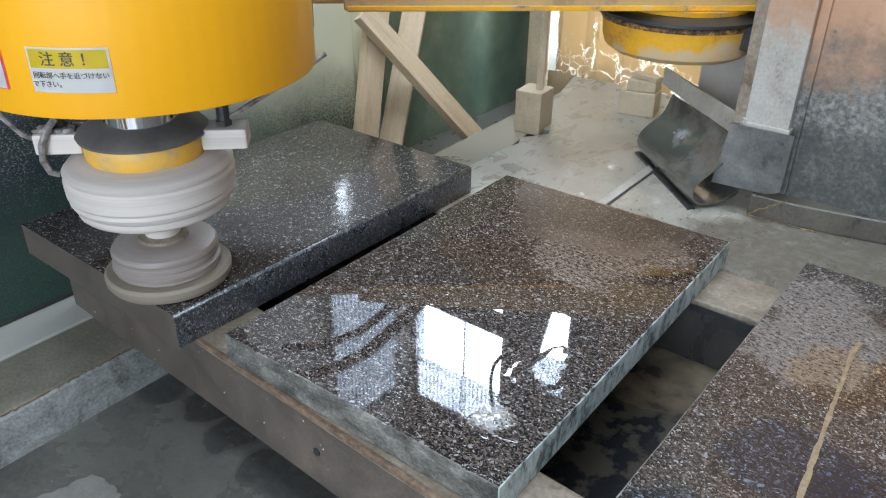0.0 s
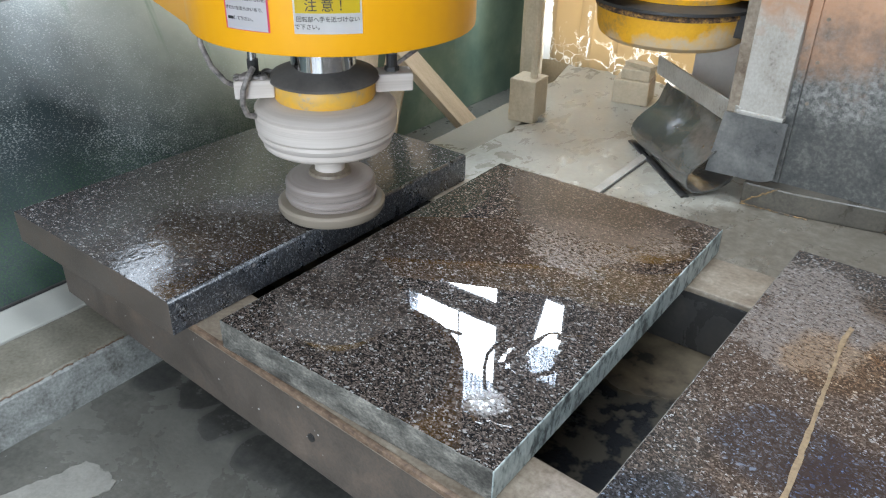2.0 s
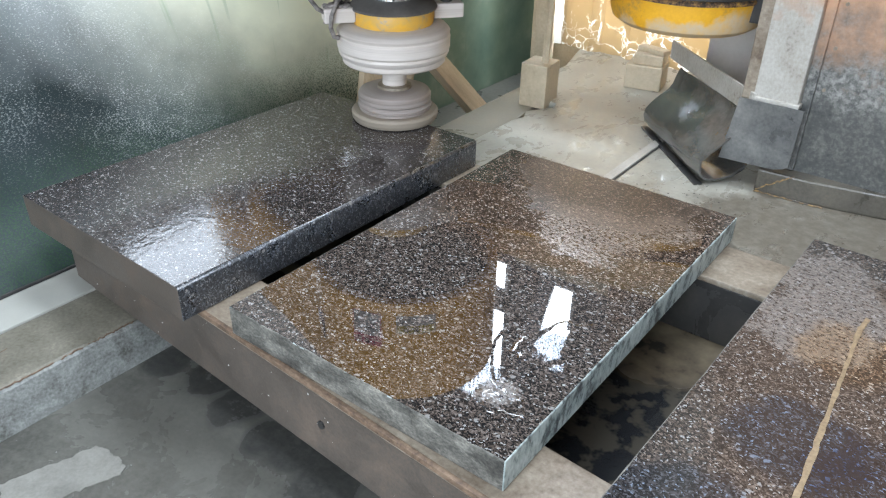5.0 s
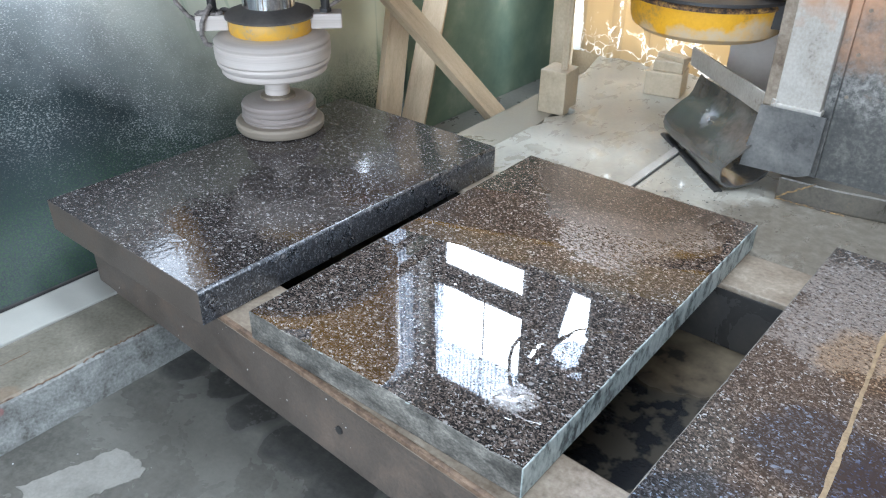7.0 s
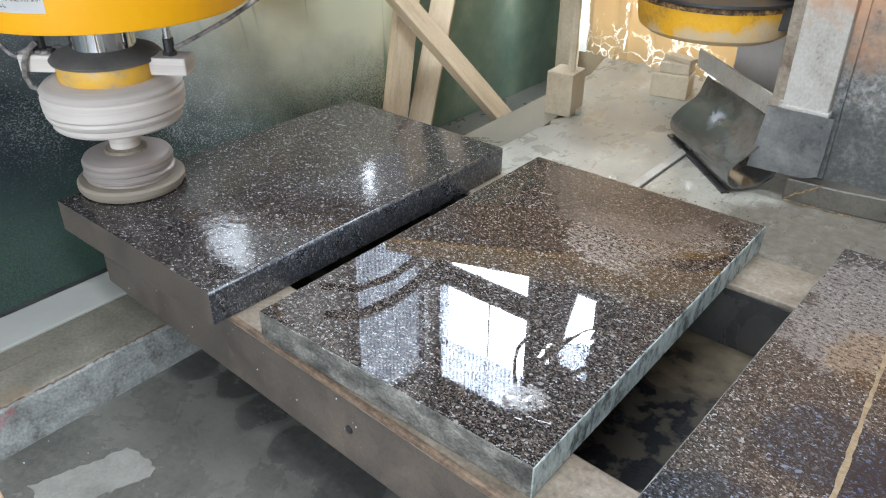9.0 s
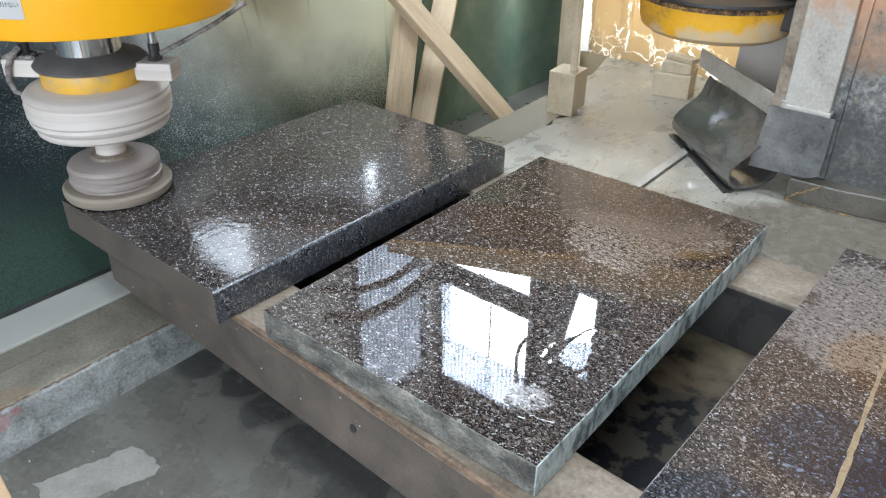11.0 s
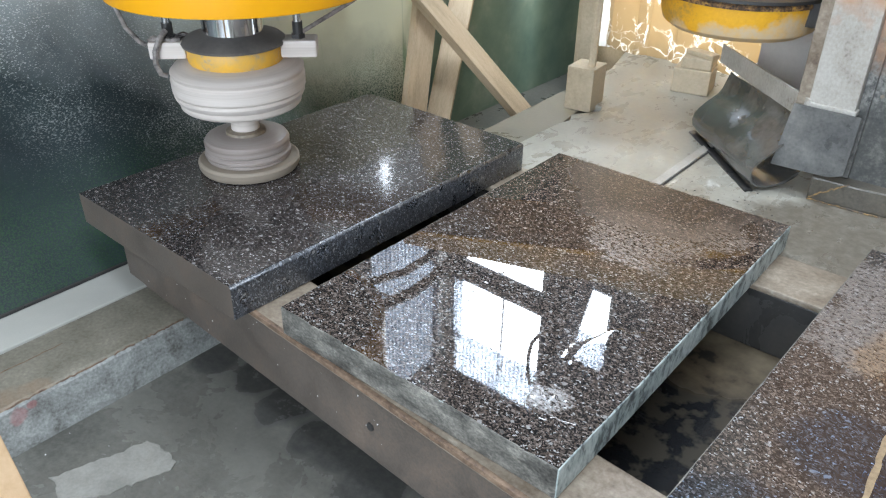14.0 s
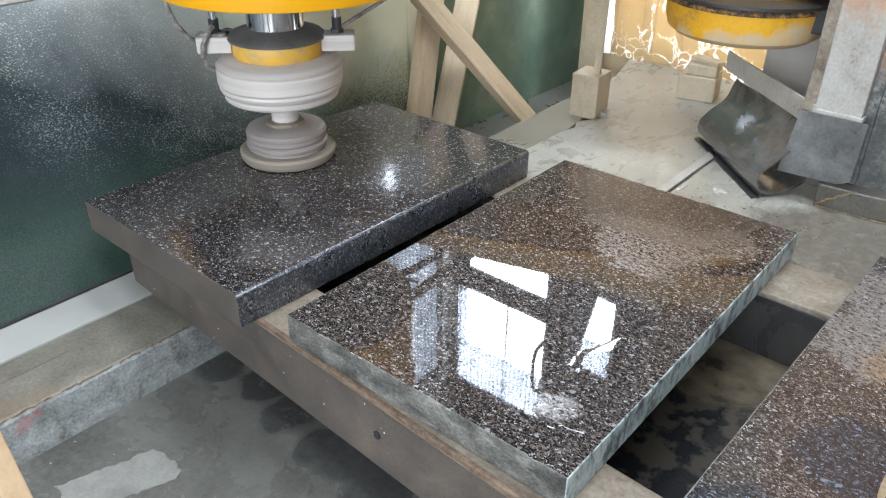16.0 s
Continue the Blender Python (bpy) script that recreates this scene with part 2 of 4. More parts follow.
CHROME = surface("chrome", [(0.3, grey(0.72)), (0.7, grey(0.80))], 3.0, (0.05, 0.10), 60.0, 0.0, metal=1.0)
STEEL = surface("dull_steel", [(0.3, grey(0.34)), (0.7, grey(0.48))], 8.0, (0.35, 0.5), 90.0, 0.1, metal=0.6)
RUBBER = surface("black_rubber", [(0.3, grey(0.02)), (0.7, (0.045, 0.043, 0.042))], 7.0, (0.25, 0.45), 70.0, 0.15)
RING = surface("slurry_patched_orange_enamel", [(0.36, (0.40, 0.33, 0.25)), (0.43, (0.66, 0.40, 0.10)), (0.60, (0.80, 0.44, 0.04)), (0.72, (0.62, 0.50, 0.34))], 14.0, (0.4, 0.6), 60.0, 0.15)
BOOT = surface("grey_rubber_boot", [(0.3, (0.08, 0.074, 0.069)), (0.7, (0.18, 0.163, 0.148))], 7.0, (0.45, 0.65), 70.0, 0.15)
RUBBER_WET = surface("wet_rubber_sheet", [(0.3, (0.035, 0.035, 0.034)), (0.5, (0.075, 0.073, 0.069)), (0.72, (0.15, 0.145, 0.135))], 7.0, (0.13, 0.22), 45.0, 0.45, coat=1.0)
RUBBER_WET.node_tree.nodes["Principled BSDF"].inputs["Coat Roughness"].default_value = 0.13
RUBBER_WET.node_tree.nodes["Principled BSDF"].inputs["Specular IOR Level"].default_value = 1.0
SKIRT = surface("stained_rubber_skirt", [(0.36, (0.045, 0.046, 0.046)), (0.48, (0.10, 0.101, 0.097)), (0.60, (0.15, 0.148, 0.14)), (0.72, (0.21, 0.205, 0.19))], 8.0, (0.25, 0.45), 110.0, 0.3, fw=0.25)
# Pale grey that puts the haze inside the machine into a surface colour.
MIST_PLATE = surface("haze_grey", [(0.3, (0.42, 0.40, 0.375)), (0.7, (0.58, 0.55, 0.515))], 5.0, (0.5, 0.7), 80.0, 0.2)
def stained_floor():
    m, nt, b = mat("stained_pit_floor", 0.35)
    v = coords(nt)
    n = noise_fac(nt, v, 11.0, 4.0, 0.6)
    c = ramp(nt, n, [(0.38, (0.018, 0.016, 0.013)), (0.43, (0.085, 0.066, 0.042)), (0.66, (0.17, 0.135, 0.088))])
    sp = nt.nodes.new("ShaderNodeSeparateXYZ")
    nt.links.new(v, sp.inputs[0])
    edge = mathn(nt, "ADD", mathn(nt, "SUBTRACT", sp.outputs[1], mathn(nt, "MULTIPLY", sp.outputs[0], 0.25)), mathn(nt, "MULTIPLY", mathn(nt, "SUBTRACT", noise_fac(nt, v, 5.0, 3.0), 0.5), 0.16))
    # Near half dark: the slabs' shadow painted in, together with a wet gloss.
    wet = ramp(nt, edge, [(0.47, grey(1)), (0.52, grey(0))])
    c = mixc(nt, wet, c, mixc(nt, ramp(nt, noise_fac(nt, v, 16.0, 3.0), [(0.46, grey(0)), (0.54, grey(1))]), (0.017, 0.018, 0.020), (0.060, 0.054, 0.043)))
    nt.links.new(c, b.inputs["Base Color"])
    nt.links.new(mixc(nt, wet, grey(0.5), grey(0.12)), b.inputs["Roughness"])
    bump(nt, b, noise_fac(nt, v, 90.0, 3.0), 0.2)
    return m


PLINTH = surface("rust_stained_wet_steel", [(0.36, (0.055, 0.048, 0.038)), (0.48, (0.095, 0.085, 0.068)), (0.60, (0.13, 0.115, 0.09)), (0.72, (0.22, 0.14, 0.07))], 9.0, (0.25, 0.5), 120.0, 0.3, fw=0.35)
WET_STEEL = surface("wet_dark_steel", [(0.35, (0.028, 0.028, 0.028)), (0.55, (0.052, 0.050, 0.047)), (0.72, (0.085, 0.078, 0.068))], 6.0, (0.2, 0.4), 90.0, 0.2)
STAINED = stained_floor()
WOOD = surface("dusty_pine", [(0.3, (0.40, 0.30, 0.19)), (0.5, (0.60, 0.475, 0.32)), (0.72, (0.72, 0.60, 0.44))], 4.0, (0.55, 0.75), 70.0, 0.3, stretch=(7, 7, 0.8), fw=0.35)
WOOD_NEAR = surface("fresh_pine", [(0.3, (0.55, 0.36, 0.20)), (0.7, (0.70, 0.50, 0.31))], 5.0, (0.5, 0.7), 80.0, 0.2, stretch=(1, 8, 8))
BLOCK = surface("slurry_stone_block", [(0.3, (0.36, 0.295, 0.20)), (0.6, (0.52, 0.435, 0.31)), (0.75, (0.60, 0.52, 0.39))], 9.0, (0.4, 0.65), 90.0, 0.4, fw=0.35)
PLASTER = surface("grey_shed_wall", [(0.3, (0.30, 0.29, 0.27)), (0.7, (0.40, 0.385, 0.36))], 2.0, (0.6, 0.8), 60.0, 0.1)
DARK_WALL = surface("dark_shed_boards", [(0.3, (0.045, 0.045, 0.048)), (0.7, (0.085, 0.083, 0.083))], 2.0, (0.6, 0.8), 40.0, 0.2)
ROOF = surface("grey_roof_boards", [(0.3, (0.115, 0.12, 0.135)), (0.7, (0.18, 0.185, 0.20))], 2.5, (0.6, 0.8), 60.0, 0.1, stretch=(0.3, 4, 1))
RUST = surface("orange_rust", [(0.44, (0.10, 0.085, 0.07)), (0.52, (0.22, 0.15, 0.08)), (0.66, (0.50, 0.31, 0.12))], 30.0, (0.6, 0.8), 120.0, 0.3, fw=0.3)
PALE_SHEET = surface("pale_mottled_sheet_metal", [(0.32, (0.19, 0.165, 0.14)), (0.40, (0.34, 0.315, 0.275)), (0.54, (0.43, 0.41, 0.37)), (0.68, (0.50, 0.485, 0.45))], 11.0, (0.35, 0.6), 120.0, 0.3, stretch=(1, 1, 0.8), fw=0.38)
RIDGE = surface("tan_slurry_ridge", [(0.35, (0.16, 0.11, 0.06)), (0.6, (0.34, 0.25, 0.15))], 40.0, (0.4, 0.6), 160.0, 0.4, fw=0.35)
RUST_DARK = surface("dark_rust_crust", [(0.35, (0.06, 0.038, 0.027)), (0.5, (0.16, 0.105, 0.07)), (0.7, (0.30, 0.21, 0.14))], 22.0, (0.5, 0.8), 120.0, 0.4, fw=0.35)
FLAKE = surface("dried_mortar", [(0.35, (0.19, 0.185, 0.165)), (0.6, (0.29, 0.28, 0.25))], 15.0, (0.5, 0.7), 120.0, 0.4, fw=0.35)
LABEL_WHITE = surface("label_white", [(0.3, grey(0.76)), (0.7, grey(0.80))], 20.0, (0.35, 0.45), 100.0, 0.0)
LABEL_YELLOW = surface("label_yellow", [(0.3, (0.80, 0.60, 0.02)), (0.7, (0.84, 0.64, 0.03))], 20.0, (0.35, 0.45), 100.0, 0.0)
EMBLEM_BLUE = surface("label_blue", [(0.3, (0.05, 0.22, 0.62)), (0.7, (0.06, 0.25, 0.68))], 20.0, (0.35, 0.45), 100.0, 0.0)
LABEL_PINK = surface("label_pink", [(0.3, (0.80, 0.10, 0.20)), (0.7, (0.84, 0.13, 0.23))], 20.0, (0.35, 0.45), 100.0, 0.0)
INK = surface("ink", [(0.3, grey(0.03)), (0.7, grey(0.05))], 20.0, (0.4, 0.5), 100.0, 0.0)
CRUST = surface("rust_and_grease_crust", [(0.40, (0.03, 0.022, 0.018)), (0.48, (0.10, 0.06, 0.035)), (0.56, (0.30, 0.17, 0.07)), (0.64, (0.62, 0.36, 0.05))], 38.0, (0.5, 0.8), 140.0, 0.5, fw=0.35)
PINK_HOSE = surface("slurry_caked_hose", [(0.36, (0.06, 0.055, 0.052)), (0.5, (0.24, 0.215, 0.20)), (0.66, (0.42, 0.38, 0.36))], 28.0, (0.4, 0.6), 80.0, 0.3, fw=0.3)


def galvanised():
    m, nt, b = mat("rusted_galvanised_sheet", 0.45, 0.25)
    v = coords(nt, (1, 1, 1))
    big = noise_fac(nt, v, 6.0, 7.0, 0.68, 0.6)
    big = mathn(nt, "ADD", mathn(nt, "MULTIPLY", big, 0.62), mathn(nt, "MULTIPLY", noise_fac(nt, v, 75.0, 4.0, 0.7), 0.38))
    c = ramp(nt, big, [(0.36, (0.042, 0.045, 0.045)), (0.5, (0.09, 0.091, 0.086)), (0.64, (0.20, 0.196, 0.18))])
    sp = nt.nodes.new("ShaderNodeSeparateXYZ")
    nt.links.new(v, sp.inputs[0])
    up = mathn(nt, "ADD", sp.outputs[2], mathn(nt, "MULTIPLY", mathn(nt, "SUBTRACT", noise_fac(nt, v, 9.0, 6.0, 0.7), 0.5), 0.5))
    rust = ramp(nt, up, [(0.56, grey(0)), (0.78, grey(0.85))])
    c = mixc(nt, rust, c, (0.50, 0.28, 0.16))
    white = mathn(nt, "MULTIPLY", ramp(nt, up, [(0.42, grey(0)), (0.53, grey(1)), (0.66, grey(0.1))]), ramp(nt, noise_fac(nt, v, 60.0, 5.0, 0.75), [(0.42, grey(0)), (0.62, grey(0.5))]))
    c = mixc(nt, white, c, (0.50, 0.49, 0.46))
    nt.links.new(c, b.inputs["Base Color"])
    bump(nt, b, noise_fac(nt, v, 60.0, 4.0), 0.3)
    return m


def screen_sheet():
    """Dark green plastic with water drops and a dusty film above the splash line; daylight sheen up there is painted in
    with it.
    """
    m, nt, b = mat("dusty_green_plastic_screen", 0.4)
    v = coords(nt)
    sp = nt.nodes.new("ShaderNodeSeparateXYZ")
    nt.links.new(v, sp.inputs[0])
    n = noise_fac(nt, v, 2.6, 5.0, 0.6)
    line = mathn(nt, "ADD", mathn(nt, "ADD", sp.outputs[2], mathn(nt, "MULTIPLY", sp.outputs[1], 0.45)), mathn(nt, "MULTIPLY", mathn(nt, "SUBTRACT", n, 0.5), 0.40))
    base = ramp(nt, noise_fac(nt, v, 3.0, 5.0, 0.6), [(0.3, (0.012, 0.019, 0.022)), (0.7, (0.030, 0.046, 0.048))])
    # Paler with height: dusty film plus the daylight on the upper sheet, as colour.
    dust_and_sheen = ramp(nt, line, [(0.50, grey(0)), (0.72, grey(0.34)), (0.90, grey(0.75)), (1.06, grey(1))])
    c = mixc(nt, dust_and_sheen, base, mixc(nt, ramp(nt, sp.outputs[1], [(0.35, grey(0)), (1.0, grey(1))]), (0.50, 0.545, 0.545), (0.74, 0.74, 0.55)))
    net = mathn(nt, "MULTIPLY", ramp(nt, mathn(nt, "ADD", sp.outputs[2], mathn(nt, "MULTIPLY", mathn(nt, "SUBTRACT", n, 0.5), 0.2)), [(0.14, grey(1)), (0.32, grey(0))]), ramp(nt, noise_fac(nt, v, 210.0, 2.0, 0.6), [(0.45, grey(0.0)), (0.58, grey(1))]))
    c = mixc(nt, net, c, (0.026, 0.060, 0.030))
    streak = noise_fac(nt, coords(nt, (1, 9, 0.5)), 2.2, 3.0, 0.5)
    c = mixc(nt, mathn(nt, "MULTIPLY", ramp(nt, streak, [(0.62, grey(0)), (0.72, grey(0.6))]), dust_and_sheen), c, (0.07, 0.20, 0.07))
    dens = noise_fac(nt, v, 3.2, 5.0, 0.7)
    spk = mathn(nt, "ADD", noise_fac(nt, coords(nt, (1, 0.8, 1.5)), 190.0, 3.0, 0.65), mathn(nt, "MULTIPLY", mathn(nt, "SUBTRACT", dens, 0.5), 0.42))
    drop = ramp(nt, spk, [(0.54, grey(0)), (0.62, grey(0.4)), (0.70, grey(0.85))])
    drop = mathn(nt, "MULTIPLY", drop, ramp(nt, sp.outputs[1], [(0.50, grey(1)), (1.0, grey(0.18))]))
    c = mixc(nt, mathn(nt, "MULTIPLY", drop, ramp(nt, line, [(0.26, grey(0.03)), (0.66, grey(0.75))])), c, (0.70, 0.72, 0.71))
    nt.links.new(c, b.inputs["Base Color"])
    nt.links.new(ramp(nt, line, [(0.35, grey(0.46)), (0.7, grey(0.6))]), b.inputs["Roughness"])
    b.inputs["Specular IOR Level"].default_value = 0.22
    bump(nt, b, noise_fac(nt, v, 160.0, 3.0), 0.2)
    return m


def green_board():
    m, nt, b = mat("green_painted_board", 0.5)
    v = coords(nt)
    n = noise_fac(nt, v, 4.0, 6.0, 0.65)
    c = ramp(nt, n, [(0.3, (0.10, 0.155, 0.115)), (0.55, (0.165, 0.225, 0.16)), (0.75, (0.29, 0.32, 0.24))])
    nt.links.new(c, b.inputs["Base Color"])
    bump(nt, b, noise_fac(nt, v, 90.0, 3.0), 0.15)
    return m


def splash_sheet():
    """A tan-fouled translucent sheet, washed clear in branching runs, with daylight behind."""
    m = bpy.data.materials.new("fouled_translucent_sheet")
    m.use_nodes = True
    nt = m.node_tree
    nt.nodes.remove(nt.nodes["Principled BSDF"])
    v = coords(nt, (1, 1, 1.3))
    wob = node(nt, "ShaderNodeTexNoise", Scale=7.0, Detail=4.0)
    nt.links.new(v, wob.inputs["Vector"])
    add = nt.nodes.new("ShaderNodeVectorMath")
    add.operation = "MULTIPLY_ADD"
    nt.links.new(wob.outputs["Color"], add.inputs[0])
    add.inputs[1].default_value = (0.35, 0.1, 0.35)
    nt.links.new(v, add.inputs[2])
    vo = node(nt, "ShaderNodeTexVoronoi", Scale=11.0)
    vo.feature = "DISTANCE_TO_EDGE"
    nt.links.new(add.outputs[0], vo.inputs["Vector"])
    vein = ramp(nt, vo.outputs["Distance"], [(0.022, grey(1)), (0.05, grey(0))])
    sp = nt.nodes.new("ShaderNodeSeparateXYZ")
    nt.links.new(coords(nt), sp.inputs[0])
    zone = mathn(nt, "ADD", sp.outputs[2], mathn(nt, "MULTIPLY", mathn(nt, "SUBTRACT", noise_fac(nt, v, 6.0, 4.0), 0.5), 0.7))
    low = ramp(nt, zone, [(0.20, grey(1)), (0.32, grey(0.0))])
    runs = ramp(nt, noise_fac(nt, coords(nt, (1, 1, 0.35)), 11.0, 5.0, 0.7), [(0.595, grey(0)), (0.62, grey(1))])
    clear = mathn(nt, "MAXIMUM", mathn(nt, "MAXIMUM", mathn(nt, "MULTIPLY", vein, low), runs), mathn(nt, "LESS_THAN", mathn(nt, "ADD", sp.outputs[0], mathn(nt, "MULTIPLY", mathn(nt, "SUBTRACT", noise_fac(nt, coords(nt, (1, 1, 0.4)), 14.0, 4.0), 0.5), 0.07)), -0.632))
    c = mixc(nt, clear, (0.46, 0.365, 0.23), (0.95, 0.95, 0.92))
    tr = nt.nodes.new("ShaderNodeBsdfTranslucent")
    df = nt.nodes.new("ShaderNodeBsdfDiffuse")
    nt.links.new(c, tr.inputs["Color"])
    nt.links.new(c, df.inputs["Color"])
    mx = nt.nodes.new("ShaderNodeMixShader")
    mx.inputs[0].default_value = 0.5
    nt.links.new(tr.outputs[0], mx.inputs[1])
    nt.links.new(df.outputs[0], mx.inputs[2])
    nt.links.new(mx.outputs[0], nt.nodes["Material Output"].inputs["Surface"])
    return m


def add_patches(m, spots, colour, amount, rough, nscale=8.0):
    """Lay patches of mud, stain or other colour with uneven outlines over a surface."""
    nt = m.node_tree
    b = nt.nodes["Principled BSDF"]
    s = None
    for centre, radius in spots:
        k = blob(nt, coords(nt), centre, radius, 0.5, nscale)
        s = k if s is None else mathn(nt, "MAXIMUM", s, k)
    grain = ramp(nt, noise_fac(nt, coords(nt), 40.0, 5.0, 0.7), [(0.3, grey(0.55)), (0.6, grey(1))])
    s = mathn(nt, "MULTIPLY", mathn(nt, "MULTIPLY", s, grain), amount)
    old = b.inputs["Base Color"].links[0].from_socket
    nt.links.new(mixc(nt, s, old, colour), b.inputs["Base Color"])
    old = b.inputs["Roughness"].links[0].from_socket
    nt.links.new(mixc(nt, s, old, grey(rough)), b.inputs["Roughness"])


add_patches(PLATE, [((1.02, 1.30, 0.17), 0.42), ((0.72, 1.30, 0.17), 0.20), ((1.5, 1.25, 0.17), 0.35)], (0.125, 0.105, 0.078), 0.92, 0.3)
# Darker, glossier patches on the floor along the foot of the front beam.
add_patches(FLOOR, [((-0.42, 0.06, -0.15), 0.07), ((-0.25, 0.10, -0.15), 0.09), ((-0.12, 0.06, -0.15), 0.10), ((0.02, 0.04, -0.15), 0.08), ((0.11, 0.06, -0.15), 0.10), ((0.24, 0.03, -0.15), 0.11)], (0.040, 0.040, 0.040), 0.75, 0.18, 5.0)
add_patches(KERB_FACE, [((-0.468, -0.435, -0.052), 0.024), ((-0.468, -0.40, -0.037), 0.013)], (0.42, 0.14, 0.14), 0.5, 0.5, 30.0)
add_patches(KERB, [((-0.49, -0.50, -0.018), 0.10), ((-0.485, -0.38, -0.018), 0.05)], (0.32, 0.20, 0.12), 0.32, 0.6, 20.0)
add_patches(PALE_SHEET, [((0.65, 1.5, 0.98), 0.30)], (0.42, 0.22, 0.11), 0.85, 0.6, 10.0)
BEARING = surface("yellow_bearing_enamel", [(0.33, (0.42, 0.25, 0.07)), (0.45, (0.72, 0.37, 0.02)), (0.62, (0.82, 0.44, 0.02)), (0.75, (0.70, 0.44, 0.12))], 7.0, (0.4, 0.6), 90.0, 0.25, fw=0.3)
add_patches(BEARING, [((0.02, -0.235, 0.578), 0.075), ((-0.10, -0.20, 0.576), 0.07), ((0.12, -0.20, 0.582), 0.075), ((0.20, -0.12, 0.60), 0.10), ((-0.18, -0.13, 0.575), 0.06), ((0.24, -0.02, 0.62), 0.10), ((-0.22, -0.03, 0.575), 0.06)], (0.56, 0.45, 0.31), 0.9, 0.7, 12.0)
GALV, SCREEN, GREEN, SPLASH = galvanised(), screen_sheet(), green_board(), splash_sheet()


def corrugated_plastic():
    m = bpy.data.materials.new("corrugated_translucent_plastic")
    m.use_nodes = True
    nt = m.node_tree
    nt.nodes.remove(nt.nodes["Principled BSDF"])
    tr = nt.nodes.new("ShaderNodeBsdfTranslucent")
    sp = nt.nodes.new("ShaderNodeSeparateXYZ")
    nt.links.new(coords(nt), sp.inputs[0])
    along = mathn(nt, "ADD", sp.outputs[0], sp.outputs[1])
    rib = mathn(nt, "SINE", mathn(nt, "MULTIPLY", along, 2 * math.pi / 0.038))
    # Light and dark sides of the ribs painted as a sine, over random grime.
    rib_shading = mathn(nt, "ADD", mathn(nt, "MULTIPLY", rib, 0.17), noise_fac(nt, coords(nt), 5.0))
    nt.links.new(ramp(nt, rib_shading, [(0.2, (0.35, 0.37, 0.41)), (0.5, (0.53, 0.555, 0.59)), (0.8, (0.72, 0.74, 0.77))]), tr.inputs["Color"])
    nt.links.new(tr.outputs[0], nt.nodes["Material Output"].inputs["Surface"])
    return m


CORRUGATED = corrugated_plastic()


# ---- mesh helpers ----
def part(name, bm, material, parent=None, label="", smooth=False):
    me = bpy.data.meshes.new(name)
    bm.normal_update()
    if smooth:
        for f in bm.faces:
            f.smooth = True
    bm.to_mesh(me)
    bm.free()
    for m in (material if isinstance(material, (list, tuple)) else [material]):
        me.materials.append(m)
    if smooth:
        me.set_sharp_from_angle(angle=radians(32))
    ob = new(name, me)
    if parent:
        ob.parent = parent
    if label:
        ob["label"] = label
    return ob


def box(x0, x1, y0, y1, z0, z1, bevel=0.003, seg=2, bm=None, m=None):
    b = bmesh.new()
    r = bmesh.ops.create_cube(b, size=1)
    for v in r["verts"]:
        v.co = Vector(((x0 + x1) / 2 + v.co.x * (x1 - x0), (y0 + y1) / 2 + v.co.y * (y1 - y0), (z0 + z1) / 2 + v.co.z * (z1 - z0)))
    if bevel:
        bmesh.ops.bevel(b, geom=b.edges[:], offset=bevel, segments=seg, affect="EDGES", profile=0.6)
    if m:
        b.transform(m)
    return join(bm, b)


def join(bm, b):
    if bm is None:
        return b
    me = bpy.data.meshes.new("tmp")
    b.to_mesh(me)
    b.free()
    bm.from_mesh(me)
    bpy.data.meshes.remove(me)
    return bm


def lathe(profile, n=64, closed=False):
    """A body turned round z from (radius, height) pairs."""
    b = bmesh.new()
    rings = []
    for r, z in profile:
        if r < 1e-6:
            rings.append([b.verts.new((0, 0, z))])
        else:
            rings.append([b.verts.new((r * math.cos(2 * math.pi * i / n), r * math.sin(2 * math.pi * i / n), z)) for i in range(n)])
    for p, q in zip(rings, rings[1:]):
        for i in range(n):
            j = (i + 1) % n
            if len(p) == 1:
                b.faces.new((p[0], q[j], q[i]))
            elif len(q) == 1:
                b.faces.new((p[i], p[j], q[0]))
            else:
                b.faces.new((p[i], p[j], q[j], q[i]))
    bmesh.ops.recalc_face_normals(b, faces=b.faces[:])
    return b


def prism(points, z0, z1, bevel=0.0):
    """An upright body on an outline in the plan."""
    b = bmesh.new()
    lo = [b.verts.new((x, y, z0)) for x, y in points]
    hi = [b.verts.new((x, y, z1)) for x, y in points]
    n = len(points)
    b.faces.new(lo[::-1])
    b.faces.new(hi)
    for i in range(n):
        b.faces.new((lo[i], lo[(i + 1) % n], hi[(i + 1) % n], hi[i]))
    bmesh.ops.recalc_face_normals(b, faces=b.faces[:])
    if bevel:
        bmesh.ops.bevel(b, geom=b.edges[:], offset=bevel, segments=2, affect="EDGES", profile=0.6)
    return b


